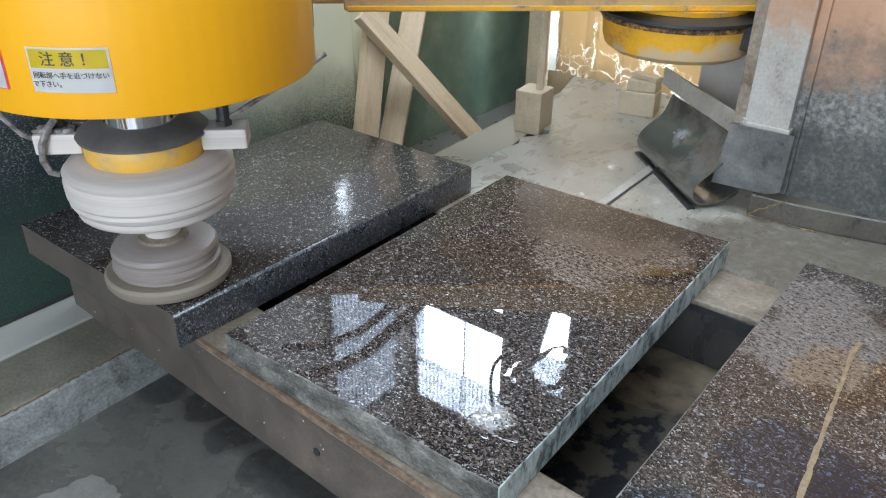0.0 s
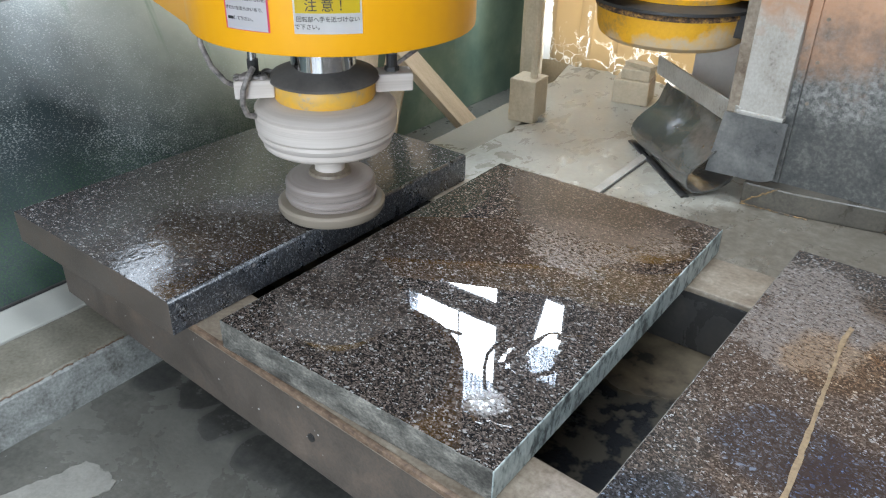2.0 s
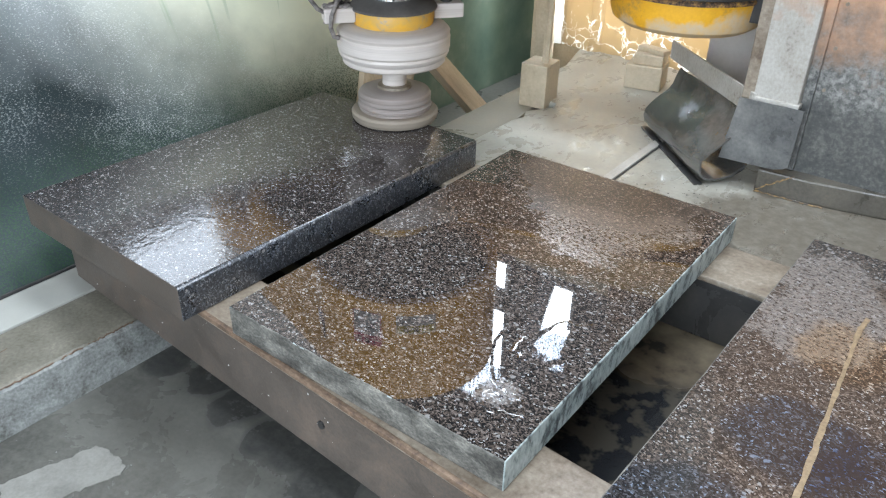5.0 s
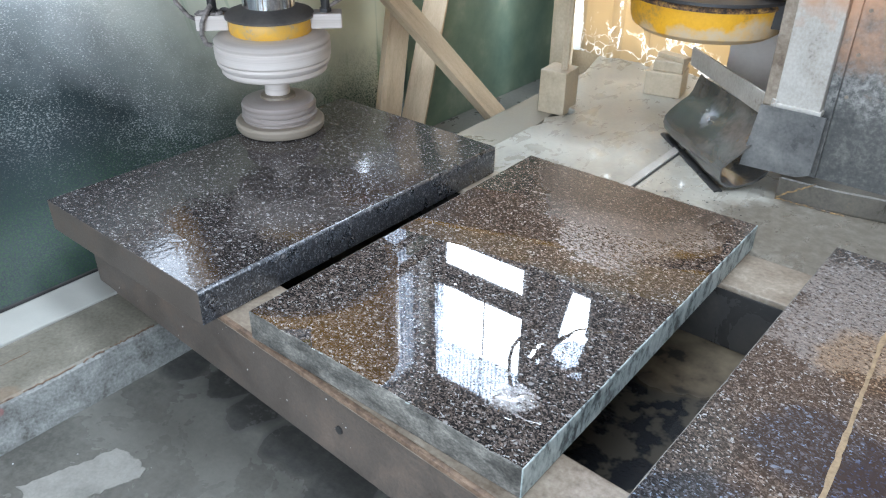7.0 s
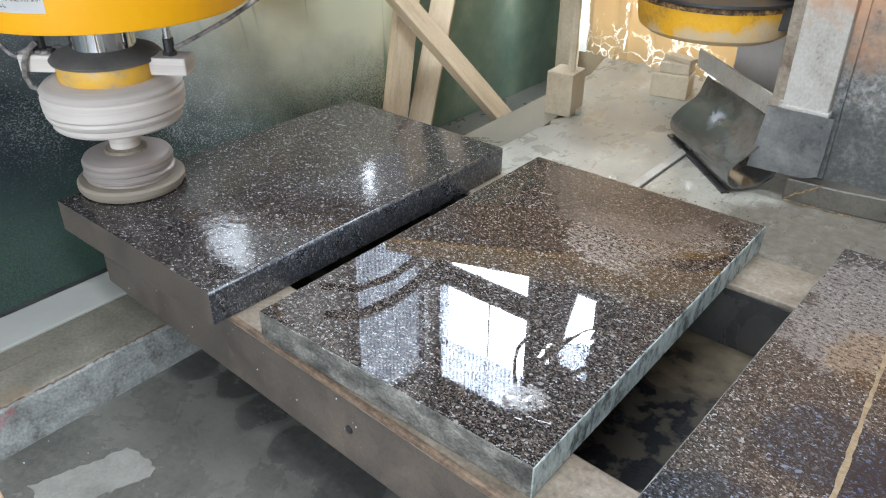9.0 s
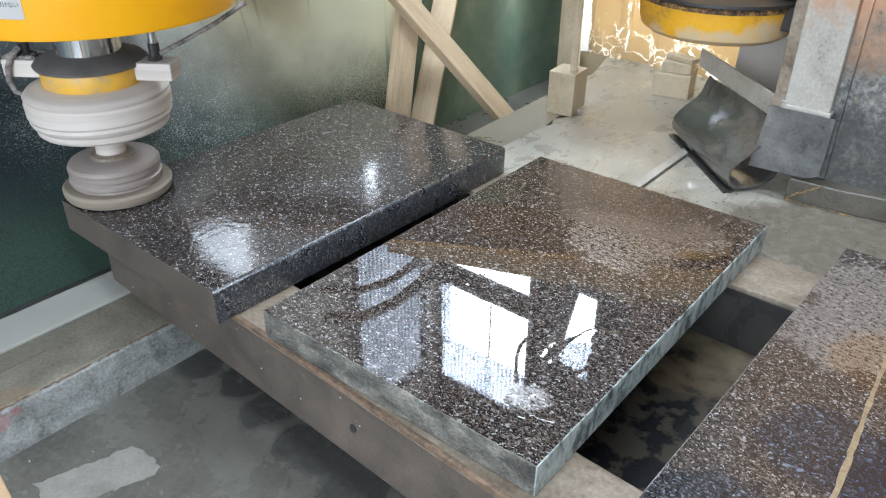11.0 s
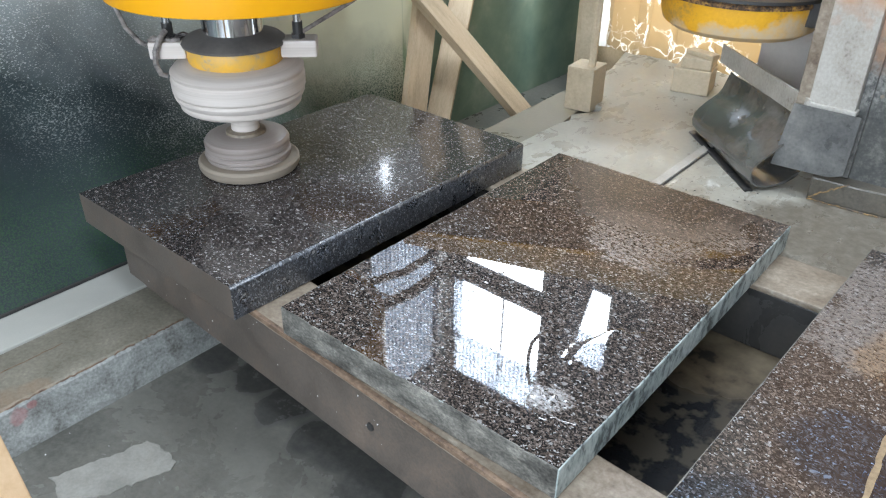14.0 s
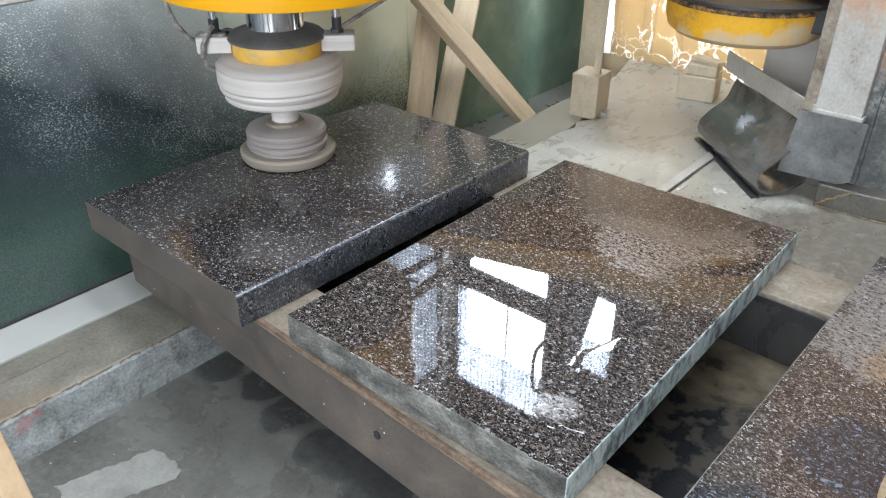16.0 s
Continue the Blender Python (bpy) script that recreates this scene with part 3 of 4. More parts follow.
def tube(points, r, n=10, bm=None):
    """A round bar or hose along a line of points."""
    b = bmesh.new()
    pts = [Vector(p) for p in points]
    rings = []
    for i, p in enumerate(pts):
        d = (pts[min(i + 1, len(pts) - 1)] - pts[max(i - 1, 0)]).normalized()
        a = d.orthogonal().normalized() if not rings else (rings[-1][1] - d * rings[-1][1].dot(d)).normalized()
        c = d.cross(a)
        rings.append(([b.verts.new(p + r * (math.cos(2 * math.pi * k / n) * a + math.sin(2 * math.pi * k / n) * c)) for k in range(n)], a))
    for (p, _), (q, _) in zip(rings, rings[1:]):
        for k in range(n):
            b.faces.new((p[k], p[(k + 1) % n], q[(k + 1) % n], q[k]))
    b.faces.new(rings[0][0][::-1])
    b.faces.new(rings[-1][0])
    bmesh.ops.recalc_face_normals(b, faces=b.faces[:])
    return join(bm, b)


def ribbon(lines, thick):
    """A sheet through rows of points, given a thickness."""
    b = bmesh.new()
    rows = [[b.verts.new(p) for p in row] for row in lines]
    for p, q in zip(rows, rows[1:]):
        for i in range(len(p) - 1):
            b.faces.new((p[i], p[i + 1], q[i + 1], q[i]))
    bmesh.ops.recalc_face_normals(b, faces=b.faces[:])
    bmesh.ops.solidify(b, geom=b.faces[:], thickness=thick)
    return b


def thing(name, label, category, group="", at=None):
    e = new(name)
    e.empty_display_size = 0.05
    if at is not None:
        e.matrix_world = at
    return tagged(e, label, category, group)


def crossed(ob, label, kind="structure", category=""):
    return tagged(ob, label, category, "", kind)


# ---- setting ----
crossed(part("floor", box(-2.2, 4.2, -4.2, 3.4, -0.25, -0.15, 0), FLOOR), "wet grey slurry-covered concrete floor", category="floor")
crossed(part("ceiling", box(-2.2, 4.2, -4.2, 3.4, 3.9, 4.0, 0), ROOF), "grey boarded shed ceiling", category="ceiling")
crossed(part("wall_east", box(4.0, 4.15, -4.2, 3.4, -0.15, 3.9, 0), PLASTER), "plain grey shed wall", category="wall")


def wall_with_holes(name, axis, c0, c1, lo, hi, z1, holes, material, label):
    """A wall along x (axis 'y') or along y (axis 'x') with rectangular openings (a, b, z0, z1)."""
    b = bmesh.new()
    us = sorted({lo, hi, *[v for h in holes for v in h[:2]]})
    zs = sorted({-0.15, z1, *[v for h in holes for v in h[2:]]})
    for u0, u1 in zip(us, us[1:]):
        for w0, w1 in zip(zs, zs[1:]):
            mu, mw = (u0 + u1) / 2, (w0 + w1) / 2
            if any(h[0] < mu < h[1] and h[2] < mw < h[3] for h in holes):
                continue
            b = box(u0, u1, c0, c1, w0, w1, 0, bm=b) if axis == "y" else box(c0, c1, u0, u1, w0, w1, 0, bm=b)
    bmesh.ops.remove_doubles(b, verts=b.verts[:], dist=1e-5)
    return crossed(part(name, b, material), label, category="wall")


wall_with_holes("wall_north", "y", 3.05, 3.2, -2.0, 4.0, 3.9, [(-1.94, -1.13, 2.44, 3.36), (-1.86, -1.14, 2.04, 2.28), (-0.90, -0.62, 2.05, 2.76)], DARK_WALL, "dark boarded far shed wall with windows")
wall_with_holes("wall_west", "x", -2.15, -2.0, -4.2, 3.2, 3.9, [(2.12, 2.79, 1.72, 3.15), (0.76, 1.38, 1.23, 1.79), (2.88, 2.93, 1.19, 1.65), (2.275, 2.365, 1.05, 1.53)], PLASTER, "plain grey shed wall with two windows")
wall_with_holes("wall_south", "y", -4.2, -4.05, -2.0, 4.0, 3.9, [(-0.1, 3.3, 0.0, 3.0)], PLASTER, "plain grey shed wall with a wide doorway")


def window_frame(name, axis, c, a, b, z0, z1, bars):
    w = thing(name, "pale aluminium window frame with a corrugated sill", "window")
    tagged(w, kind="structure")
    s = 0.022
    rails = [(a, b, z0, z0 + s), (a, b, z1 - s, z1), (a, a + s, z0 + s, z1 - s), (b - s, b, z0 + s, z1 - s)] + [(u - 0.007, u + 0.007, z0 + s, z1 - s) for u in bars]
    for u0, u1, w0, w1 in rails:
        bm = box(u0, u1, c - 0.02, c + 0.02, w0, w1, 0.002, 1) if axis == "y" else box(c - 0.02, c + 0.02, u0, u1, w0, w1, 0.002, 1)
        part("frame_rail", bm, STEEL, w)
    return w


window_frame("window_1", "y", 3.029, -1.94, -1.13, 2.44, 3.36, [-1.48])
window_frame("window_2", "y", 3.029, -1.86, -1.14, 2.04, 2.28, [])
window_frame("window_3", "y", 3.029, -0.90, -0.62, 2.05, 2.76, [])
window_frame("window_4", "x", -1.979, 2.12, 2.79, 1.72, 3.15, [])
window_frame("window_5", "x", -1.979, 0.76, 1.38, 1.23, 1.79, [])


def corrugated_sheet(axis, c, a, b, z0, z1, label):
    n = int((b - a) / 0.005)
    rows = []
    for i in range(n + 1):
        u, d = a + (b - a) * i / n, 0.007 * math.sin(2 * math.pi * (a + (b - a) * i / n) / 0.038)
        rows.append([(u, c + d, z) if axis == "y" else (c + d, u, z) for z in (z0, z1)])
    return tagged(part("corrugated_sheet", ribbon(rows, 0.002), CORRUGATED, smooth=True), label, "plastic sheet", "corrugated sheets at the windows")


corrugated_sheet("y", 2.985, -1.96, -1.83, 2.42, 3.0, "pale translucent strip hanging beside the window")
corrugated_sheet("y", 3.0, -1.97, -1.10, 2.95, 3.42, "pale corrugated translucent sheet over the window")
corrugated_sheet("y", 3.0, -0.92, -0.60, 2.42, 2.80, "pale corrugated translucent sheet over the window")
corrugated_sheet("x", -1.951, 2.08, 2.83, 1.70, 3.22, "pale corrugated translucent sheet over the window")
brace = part("roof_brace", box(-0.05, 0.05, -0.015, 0.015, 0, 1.0, 0.003, m=Matrix.Translation((-0.775, 2.93, 1.95)) @ pose(0, 0, 0, 0, -10.5, 0)), ROOF)
tagged(brace, "dark timber brace beside the narrow window", "brace")
part("foot_rail", box(-0.95, -0.55, 2.915, 2.945, 1.90, 1.95, 0.003), ROOF, brace)
part("wall_cleat", box(-0.84, -0.76, 2.946, 3.05, 1.90, 1.95, 0.003), ROOF, brace)
hang = tube([(-1.04, 3.05, 2.50), (-1.05, 2.98, 2.51), (-1.12, 2.96, 2.58), (-1.175, 2.96, 2.68), (-1.195, 2.96, 2.80), (-1.195, 2.965, 2.95), (-1.175, 2.97, 3.06), (-1.12, 3.05, 3.10)], 0.014, 10)
tagged(part("wall_hose", hang, RUBBER, smooth=True), "black rubber hose looped beside the window", "hose")

# bed behind the slabs
crossed(part("bed_plate", prism([(-0.25, 1.085), (4.0, 1.085), (4.0, 2.95), (-0.62, 2.95), (-0.50, 2.45), (-0.31, 1.80), (-0.275, 1.76), (-0.215, 1.765), (-0.20, 1.72), (-0.262, 1.62), (-0.235, 1.56), (-0.25, 1.50)], -0.15, 0.168, 0.006), PLATE),
        "wet pale grey concrete machine bed covered with slurry", category="machine bed")
crossed(part("bed_ledge", prism([(-0.44, 1.22), (-0.2545, 1.10), (-0.2545, 1.50), (-0.30, 1.80), (-0.46, 2.45), (-0.46, 1.9)], -0.15, 0.150, 0.004), LEDGE), "brown slurry-coated concrete ledge beside the bed", category="ledge")
# Thin black band drawn in for the shadow along the strip's right side.
crossed(part("strip_shadow", box(0.2835, 0.290, 1.12, 1.72, 0.160, 0.1690, 0.0005), RUBBER), "dark band drawn as the shadow beside the strip", category="gap")
crossed(part("bed_joint", box(0.252, 0.283, 1.12, 1.72, 0.163, 0.1745, 0.002), PALE_SHEET), "steel strip set into the wet bed", category="strip")

# kerb and board
def worn_kerb():
    """A kerb whose top edge is chipped and uneven."""
    rk = random.Random(9)
    b = bmesh.new()
    n = 150
    rows = []
    for i in range(n + 1):
        y = -2.9 + 3.2 * i / n
        c = 0.006 + 0.010 * max(0, noise.noise((y * 9, 1.3, 0))) + rk.uniform(0, 0.003)
        w = 0.003 * noise.noise((y * 4, 7.0, 0))
        rows.append([b.verts.new(p) for p in ((-0.684, y, -0.15), (-0.684, y, -0.016), (-0.60, y, -0.016 + w * 0.5), (-0.470 - c * 1.6, y, -0.016 - 0.001), (-0.470 - c * 0.5, y, -0.016 - c * 0.6), (-0.470 + w, y, -0.018 - c * 1.3), (-0.468 + w, y, -0.09), (-0.464, y, -0.15))])
    for p, q in zip(rows, rows[1:]):
        for k in range(len(p) - 1):
            b.faces.new((p[k], q[k], q[k + 1], p[k + 1]))
    b.faces.new(rows[0])
    b.faces.new(rows[-1][::-1])
    bmesh.ops.recalc_face_normals(b, faces=b.faces[:])
    return b


crossed(part("kerb", worn_kerb(), KERB), "worn concrete kerb with grey splashed face", category="kerb")
rk = random.Random(12)
for y0, y1 in ((-0.62, -0.345), (-0.335, -0.12), (-0.11, 0.02)):
    line = [(-0.4735 - rk.uniform(0.0, 0.006), y0 + (y1 - y0) * k / 24, -0.0185 - rk.uniform(0.0, 0.004)) for k in range(25)]
    part("rust_line", tube(line, 0.0024, 6), RUST_DARK, bpy.data.objects["kerb"], "dark rusty edge of the kerb", True)
part("crack", tube([(-0.612 + rk.uniform(-0.002, 0.002), -0.45 + 0.20 * k / 16, -0.0165) for k in range(17)], 0.0016, 5), RUST_DARK, bpy.data.objects["kerb"], "thin dark crack")
crossed(part("pit_ledge", box(-0.40, 4.0, 0.20, 1.084, -0.15, -0.008, 0.004), STAINED), "stained wet concrete floor between the beams", category="ledge")
kerb = bpy.data.objects["kerb"]
kerb.data.materials.append(KERB_FACE)
for f in kerb.data.polygons:
    if f.normal.x > 0.6:
        f.material_index = 1
crossed(part("pale_board", box(-0.836, -0.688, -3.9, 0.30, -0.15, -0.010, 0.004), WHITE_STRIP), "pale grey foam board strip along the kerb", category="board")


def screen_profile(y):
    """Points of the leaning screen from the board up; it stands upright towards the far end."""
    k = min(1.0, max(0.0, (y - 0.75) / 0.5))
    k = k * k * (3 - 2 * k)
    pts = []
    for i in range(13):
        u = i / 12
        z = -0.012 + 0.722 * u
        lean = -0.838 - 0.10 * min(1, u * 4) - 0.34 * u + 0.03 * math.sin(u * 9) * (1 - u)
        x = lean * (1 - k) - 1.055 * k
        x += (0.012 * math.sin(y * 5.1 + z * 3) - 0.010 * math.sin(y * 11 + 2)) * min(1, u * 5) * (1 - k)
        if u < 0.3:
            x -= 0.030 * max(0, math.sin(y * 4 + 2.4)) * math.sin(u / 0.3 * math.pi) * (1 - k)
        pts.append((x, y, z))
    return pts


def screen(name, y0, y1, n, material, label):
    rows = [screen_profile(y0 + (y1 - y0) * i / n) for i in range(n + 1)]
    e = thing(name, label, "screen")
    part("sheet", ribbon(rows, 0.004), material, e, smooth=True)
    part("hem", tube([Vector(r[0]) + Vector((0.004, 0, 0.006)) for r in rows[::2]], 0.006, 6), RUBBER, e, "dark rolled bottom hem", True)
    part("top_rail", tube([Vector(r[-1]) for r in rows[::3]], 0.009, 8), STEEL, e, "thin steel top rail", True)
    return e


screen("splash_screen", -2.6, 1.64, 93, SCREEN, "dark green plastic splash screen, dusty and speckled with drops")
b = box(-1.11, -1.082, 1.40, 1.70, -0.15, 0.74, 0.003)
tagged(part("green_panel", b, GREEN), "green painted board panel with dusty streaks", "panel", "green panels")
b = box(-1.075, -1.05, 1.715, 2.30, -0.15, 1.3, 0.003)
tagged(part("green_panel", b, GREEN), "green painted board panel with dusty streaks", "panel", "green panels")
b = box(-1.08, -1.055, 2.305, 2.98, -0.15, 1.3, 0.003)
tagged(part("green_panel", b, GREEN), "green painted board panel with dusty streaks", "panel", "green panels")

# fouled sheet before the far opening
wall_with_holes("partition", "y", 2.62, 2.70, -0.86, 4.0, 1.72, [(-0.64, 0.60, 0.18, 1.2)], BLOCK, "low tan slurry-stained partition with a wide opening")
rows = [[(-0.66 + 1.30 * i / 26, 2.50 + 0.014 * math.sin(i * 1.3) + 0.01 * math.sin(i * 2.9), z) for z in (0.1685, 0.3, 0.5, 0.8, 1.25)] for i in range(27)]
tagged(part("plastic_curtain", ribbon(rows, 0.002), SPLASH, smooth=True), "tan-fouled translucent plastic curtain with white washed runs", "curtain")
tagged(part("door_post", box(-0.735, -0.665, 2.44, 2.51, -0.15, 1.5, 0.004), BLOCK), "pale slurry-splashed post beside the curtain", "post")

# ---- support beams ----
beam = thing("support_beam", "slurry-coated steel beam with a rusty top edge", "beam", "support beams", pose(0, 0, 0, 0, 0, -2.8))
part("web", box(-0.785, 2.2, 0.004, 0.172, -0.0158, 0.160, 0.004), MUD_BEAM, beam)
part("top_flange", box(-0.79, 2.2, 0.0, 0.176, 0.160, 0.1775, 0.004), BEAM_TOP, beam, "rusty slurry-crusted top plate")
part("hole_rim", tube([(0.279, 0.006, 0.079), (0.279, 0.0, 0.079)], 0.010), RUBBER, beam, "dark bolt hole")
part("rust_edge", box(-0.70, 2.2, -0.0015, 0.010, 0.166, 0.1786, 0.002), RUST_DARK, beam, "dark rust-brown front edge")
back = thing("support_beam", "tan slurry-coated beam under the slabs", "beam", "support beams")
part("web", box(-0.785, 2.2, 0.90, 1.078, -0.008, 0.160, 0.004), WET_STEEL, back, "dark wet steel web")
part("top_flange", box(-0.79, 2.2, 0.896, 1.081, 0.160, 0.1775, 0.005), BEAM_TOP, back, "tan slurry-crusted top plate")


# ---- slabs ----
def slab(name, w, l, h, m, label, round_side=0.0, mats=(GRANITE, SAWN, SAWN_PALE), category="stone slab", round_r=0.0):
    b = bmesh.new()
    r = bmesh.ops.create_cube(b, size=1)
    for v in r["verts"]:
        v.co = Vector(((v.co.x + 0.5) * w, (v.co.y + 0.5) * l, (v.co.z - 0.5) * h))
    rj = random.Random(int(w * 1000))
    long_edges = [e for e in b.edges if not round_r and e.calc_length() > 0.2 and all(abs(v.co.z) < 1e-4 for v in e.verts)]
    if long_edges:
        for v in bmesh.ops.subdivide_edges(b, edges=long_edges, cuts=70)["geom_inner"]:
            if isinstance(v, bmesh.types.BMVert):
                chip = rj.uniform(-0.0008, 0.0008) - (0.003 if rj.random() < 0.05 else 0)
                v.co += (Vector((w / 2, l / 2, 0)) - v.co).normalized() * -chip
    if round_r:
        es = [e for e in b.edges if all(abs(v.co.x - w) < 1e-4 and abs(v.co.z) < 1e-4 for v in e.verts)]
        bmesh.ops.bevel(b, geom=es, offset=round_r, segments=6, affect="EDGES", profile=0.5)
    sharp = [e for e in b.edges if e.calc_length() > 0.004 and len(e.link_faces) == 2 and e.calc_face_angle() > 0.6]
    bmesh.ops.bevel(b, geom=sharp, offset=0.0022, segments=2, affect="EDGES", profile=0.5)
    b.normal_update()
    for f in b.faces:
        n = f.normal
        f.material_index = 0 if n.z > 0.97 else (2 if n.x > 0.1 else 1)
        f.smooth = round_r > 0 and n.x > 0.02
    ob = part(name, b, list(mats))
    ob.matrix_world = m
    return tagged(ob, label, category, "stone slabs on the beams")


slab("stone_slab", 0.72, 1.115, 0.072, pose(0, 0, 0.25), "polished dark granite slab with pale sawn sides, wet")
slab("stone_slab", 0.698, 1.104, 0.090, pose(-0.817, -0.030, 0.2685, 0, 0, -1.0), "wet dark granite slab with a rounded edge being polished", round_r=0.010, mats=(GRANITE_WET, MUD_BEAM, GRANITE_SIDE))
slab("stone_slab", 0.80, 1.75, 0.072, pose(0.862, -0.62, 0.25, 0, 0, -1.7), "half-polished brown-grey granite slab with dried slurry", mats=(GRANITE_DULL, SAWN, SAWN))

# ---- left by the kerb: mortar flake and timber ----
rng = random.Random(4)


def ragged(points, cuts, amount):
    """An outline with its sides broken up unevenly."""
    out = []
    for (x0, y0), (x1, y1) in zip(points, points[1:] + points[:1]):
        for k in range(cuts):
            u = k / cuts
            out.append((x0 + (x1 - x0) * u + rng.uniform(-amount, amount), y0 + (y1 - y0) * u + rng.uniform(-amount, amount)))
    return out


flake = [(-0.272, -0.236), (-0.219, -0.228), (-0.165, -0.234), (-0.148, -0.25), (-0.165, -0.30), (-0.182, -0.36), (-0.21, -0.42), (-0.265, -0.465), (-0.335, -0.45), (-0.315, -0.385), (-0.29, -0.31)]
tagged(part("mortar_flake", prism(ragged(flake, 5, 0.005), -0.15, -0.1475), FLAKE), "pale dried mortar flake on the wet floor", "mortar")
tim = thing("timber", "fresh pale pine timber standing by the kerb", "timber")
part("plank", box(-0.09, 0.0, -0.02, 0.02, -0.02, 0.80, 0.003, m=pose(0.160, -0.60, -0.13, 0, -21.5, 0)), WOOD_NEAR, tim)

# ---- planks against the green panels ----
def plank(foot, head, width, depth, label, across=(0.15, 1, 0)):
    f, h = Vector(foot), Vector(head)
    d = (h - f)
    z = d.normalized()
    x = (Vector(across) - z * z.dot(Vector(across))).normalized()
    m = Matrix.Translation(f) @ Matrix((x, z.cross(x), z)).transposed().to_4x4()
    b = box(-width / 2, width / 2, -depth / 2, depth / 2, 0, d.length, 0.003)
    ob = part("plank", b, WOOD)
    ob.matrix_world = m
    return tagged(ob, label, "plank", "planks against the screen")


plank((-0.758, 1.215, -0.146), (-1.017, 1.705, 0.866), 0.105, 0.036, "dusty pale pine board leaning on the green panel")
plank((-0.805, 1.41, -0.146), (-1.010, 2.005, 0.886), 0.100, 0.036, "dusty pale pine board leaning on the green panel", (1.0, 0.62, 0))
plank((-0.492, 1.904, -0.146), (-0.918, 1.449, 0.58), 0.085, 0.045, "pine batten leaning slantwise across two boards")

# ---- blocks ----
blk = part("stone_block", box(-0.055, 0.055, -0.06, 0.06, 0, 0.17, 0.004), BLOCK)
blk.matrix_world = pose(-0.297, 1.765, 0.1505, 0, 0, 6)
tagged(blk, "slurry-coated upright stone block on the ledge", "stone block", "stone blocks")
stick = part("stick", tube([(-0.274, 1.76, 0.3205), (-0.270, 1.765, 1.1)], 0.015, 6), BLOCK)
tagged(stick, "pale slurry-coated stick standing on the block", "stick")
blk2 = thing("stone_block", "tan slurry-coated block with a stepped top", "stone block", "stone blocks", pose(-0.04, 2.20, 0.1685, 0, 0, 12))
part("base", box(-0.075, 0.075, -0.07, 0.07, 0, 0.10, 0.005), BLOCK, blk2)
part("cap", box(-0.05, 0.07, -0.06, 0.06, 0.10, 0.145, 0.006), BLOCK, blk2)
part("wedge", box(-0.04, 0.09, -0.03, 0.02, 0.145, 0.165, 0.004, m=pose(0, 0, 0, 0, 0, -25)), BLOCK, blk2)

# ---- machine column ----
col = thing("machine_column", "rusted galvanised sheet-metal machine column with yellow bearing", "machine")
part("front_casing", box(0.588, 0.716, 1.50, 1.74, 0.452, 2.2, 0.004), PALE_SHEET, col, "streaked galvanised casing")
part("casing_flange", box(0.553, 0.590, 1.506, 1.74, 0.44, 2.2, 0.003), BEAM_TOP, col, "rust-brown side flange")
part("casing_lip", box(0.584, 0.722, 1.492, 1.53, 0.440, 0.456, 0.003), PALE_SHEET, col)
part("big_panel", box(0.738, 2.6, 1.545, 1.585, 0.172, 2.2, 0.004), GALV, col, "large rust-stained galvanised panel")
part("panel_seam", box(0.716, 0.744, 1.53, 1.56, 0.245, 2.2, 0.003), GALV, col, "folded sheet seam")
part("foot_strip", prism([(1.06, 1.536), (2.5, 1.536), (2.5, 1.56), (1.06, 1.56)], 0.168, 0.186, 0.006), PLINTH, col, "slurry-covered foot strip")
part("base_plinth", prism([(0.655, 1.485), (0.80, 1.492), (1.06, 1.543), (1.06, 1.95), (0.66, 1.95)], 0.168, 0.242, 0.006), PLINTH, col, "slurry-stained steel base")
rl = random.Random(8)
for pts in ([(0.658, 1.482, 0.1715), (0.86, 1.494, 0.1715)], [(0.662, 1.4835, 0.178), (0.76, 1.489, 0.2445)]):
    p, q = Vector(pts[0]), Vector(pts[1])
    part("rust_line", tube([p.lerp(q, k / 14) + Vector((0, -0.001 * (k % 2), rl.uniform(-0.003, 0.003) if pts[1][2] > 0.2 else rl.uniform(-0.003, 0.001))) for k in range(15)], 0.0026, 6), RUST, col, "broken orange rust line")
bar_a, bar_b = Vector((0.596, 1.492, 0.432)), Vector((0.150, 1.944, 0.414))
along = (bar_b - bar_a).normalized()
upward = (Vector((0, 0, 1)) - along * along.z).normalized()
bar_m = Matrix.Translation(bar_a) @ Matrix((upward, along.cross(upward), along)).transposed().to_4x4()
part("flat_bar", box(-0.033, 0.033, -0.004, 0.004, 0, (bar_b - bar_a).length, 0.001, m=bar_m), PALE_SHEET, col, "flat steel bar")
# Plate added as a stand-in for the lit mist behind the bar.
part("haze_backing", box(0.262, 0.62, 2.0, 2.02, 0.168, 0.78, 0.003), MIST_PLATE, col, "added pale grey backing for the misty interior")
BX, BY = 0.25, 1.74
part("yellow_bearing", lathe([(0, 0.584), (0.16, 0.586), (0.212, 0.594), (0.238, 0.612), (0.247, 0.640), (0.252, 0.70), (0.245, 0.712), (0, 0.712)], 72), BEARING, col, "dirty yellow bearing drum caked with tan mud", True).location = (BX, BY, -0.022)
part("crust_band", lathe([(0.240, 0.694), (0.257, 0.697), (0.259, 0.706), (0.254, 0.7115), (0.240, 0.7115)], 72), CRUST, col, "crusty rust and grease under the ring", True).location = (BX, BY, -0.022)
part("bearing_ring", lathe([(0, 0.712), (0.238, 0.712), (0.275, 0.718), (0.275, 0.728), (0.22, 0.740), (0, 0.740)], 56), RUBBER, col, "black greasy ring", True).location = (BX, BY, -0.022)
for z in (0.50, 0.62, 0.74):
    part("bolt", tube([(0.765, 1.546, z), (0.765, 1.540, z)], 0.0055, 6), BEAM_TOP, col, "steel bolt head")
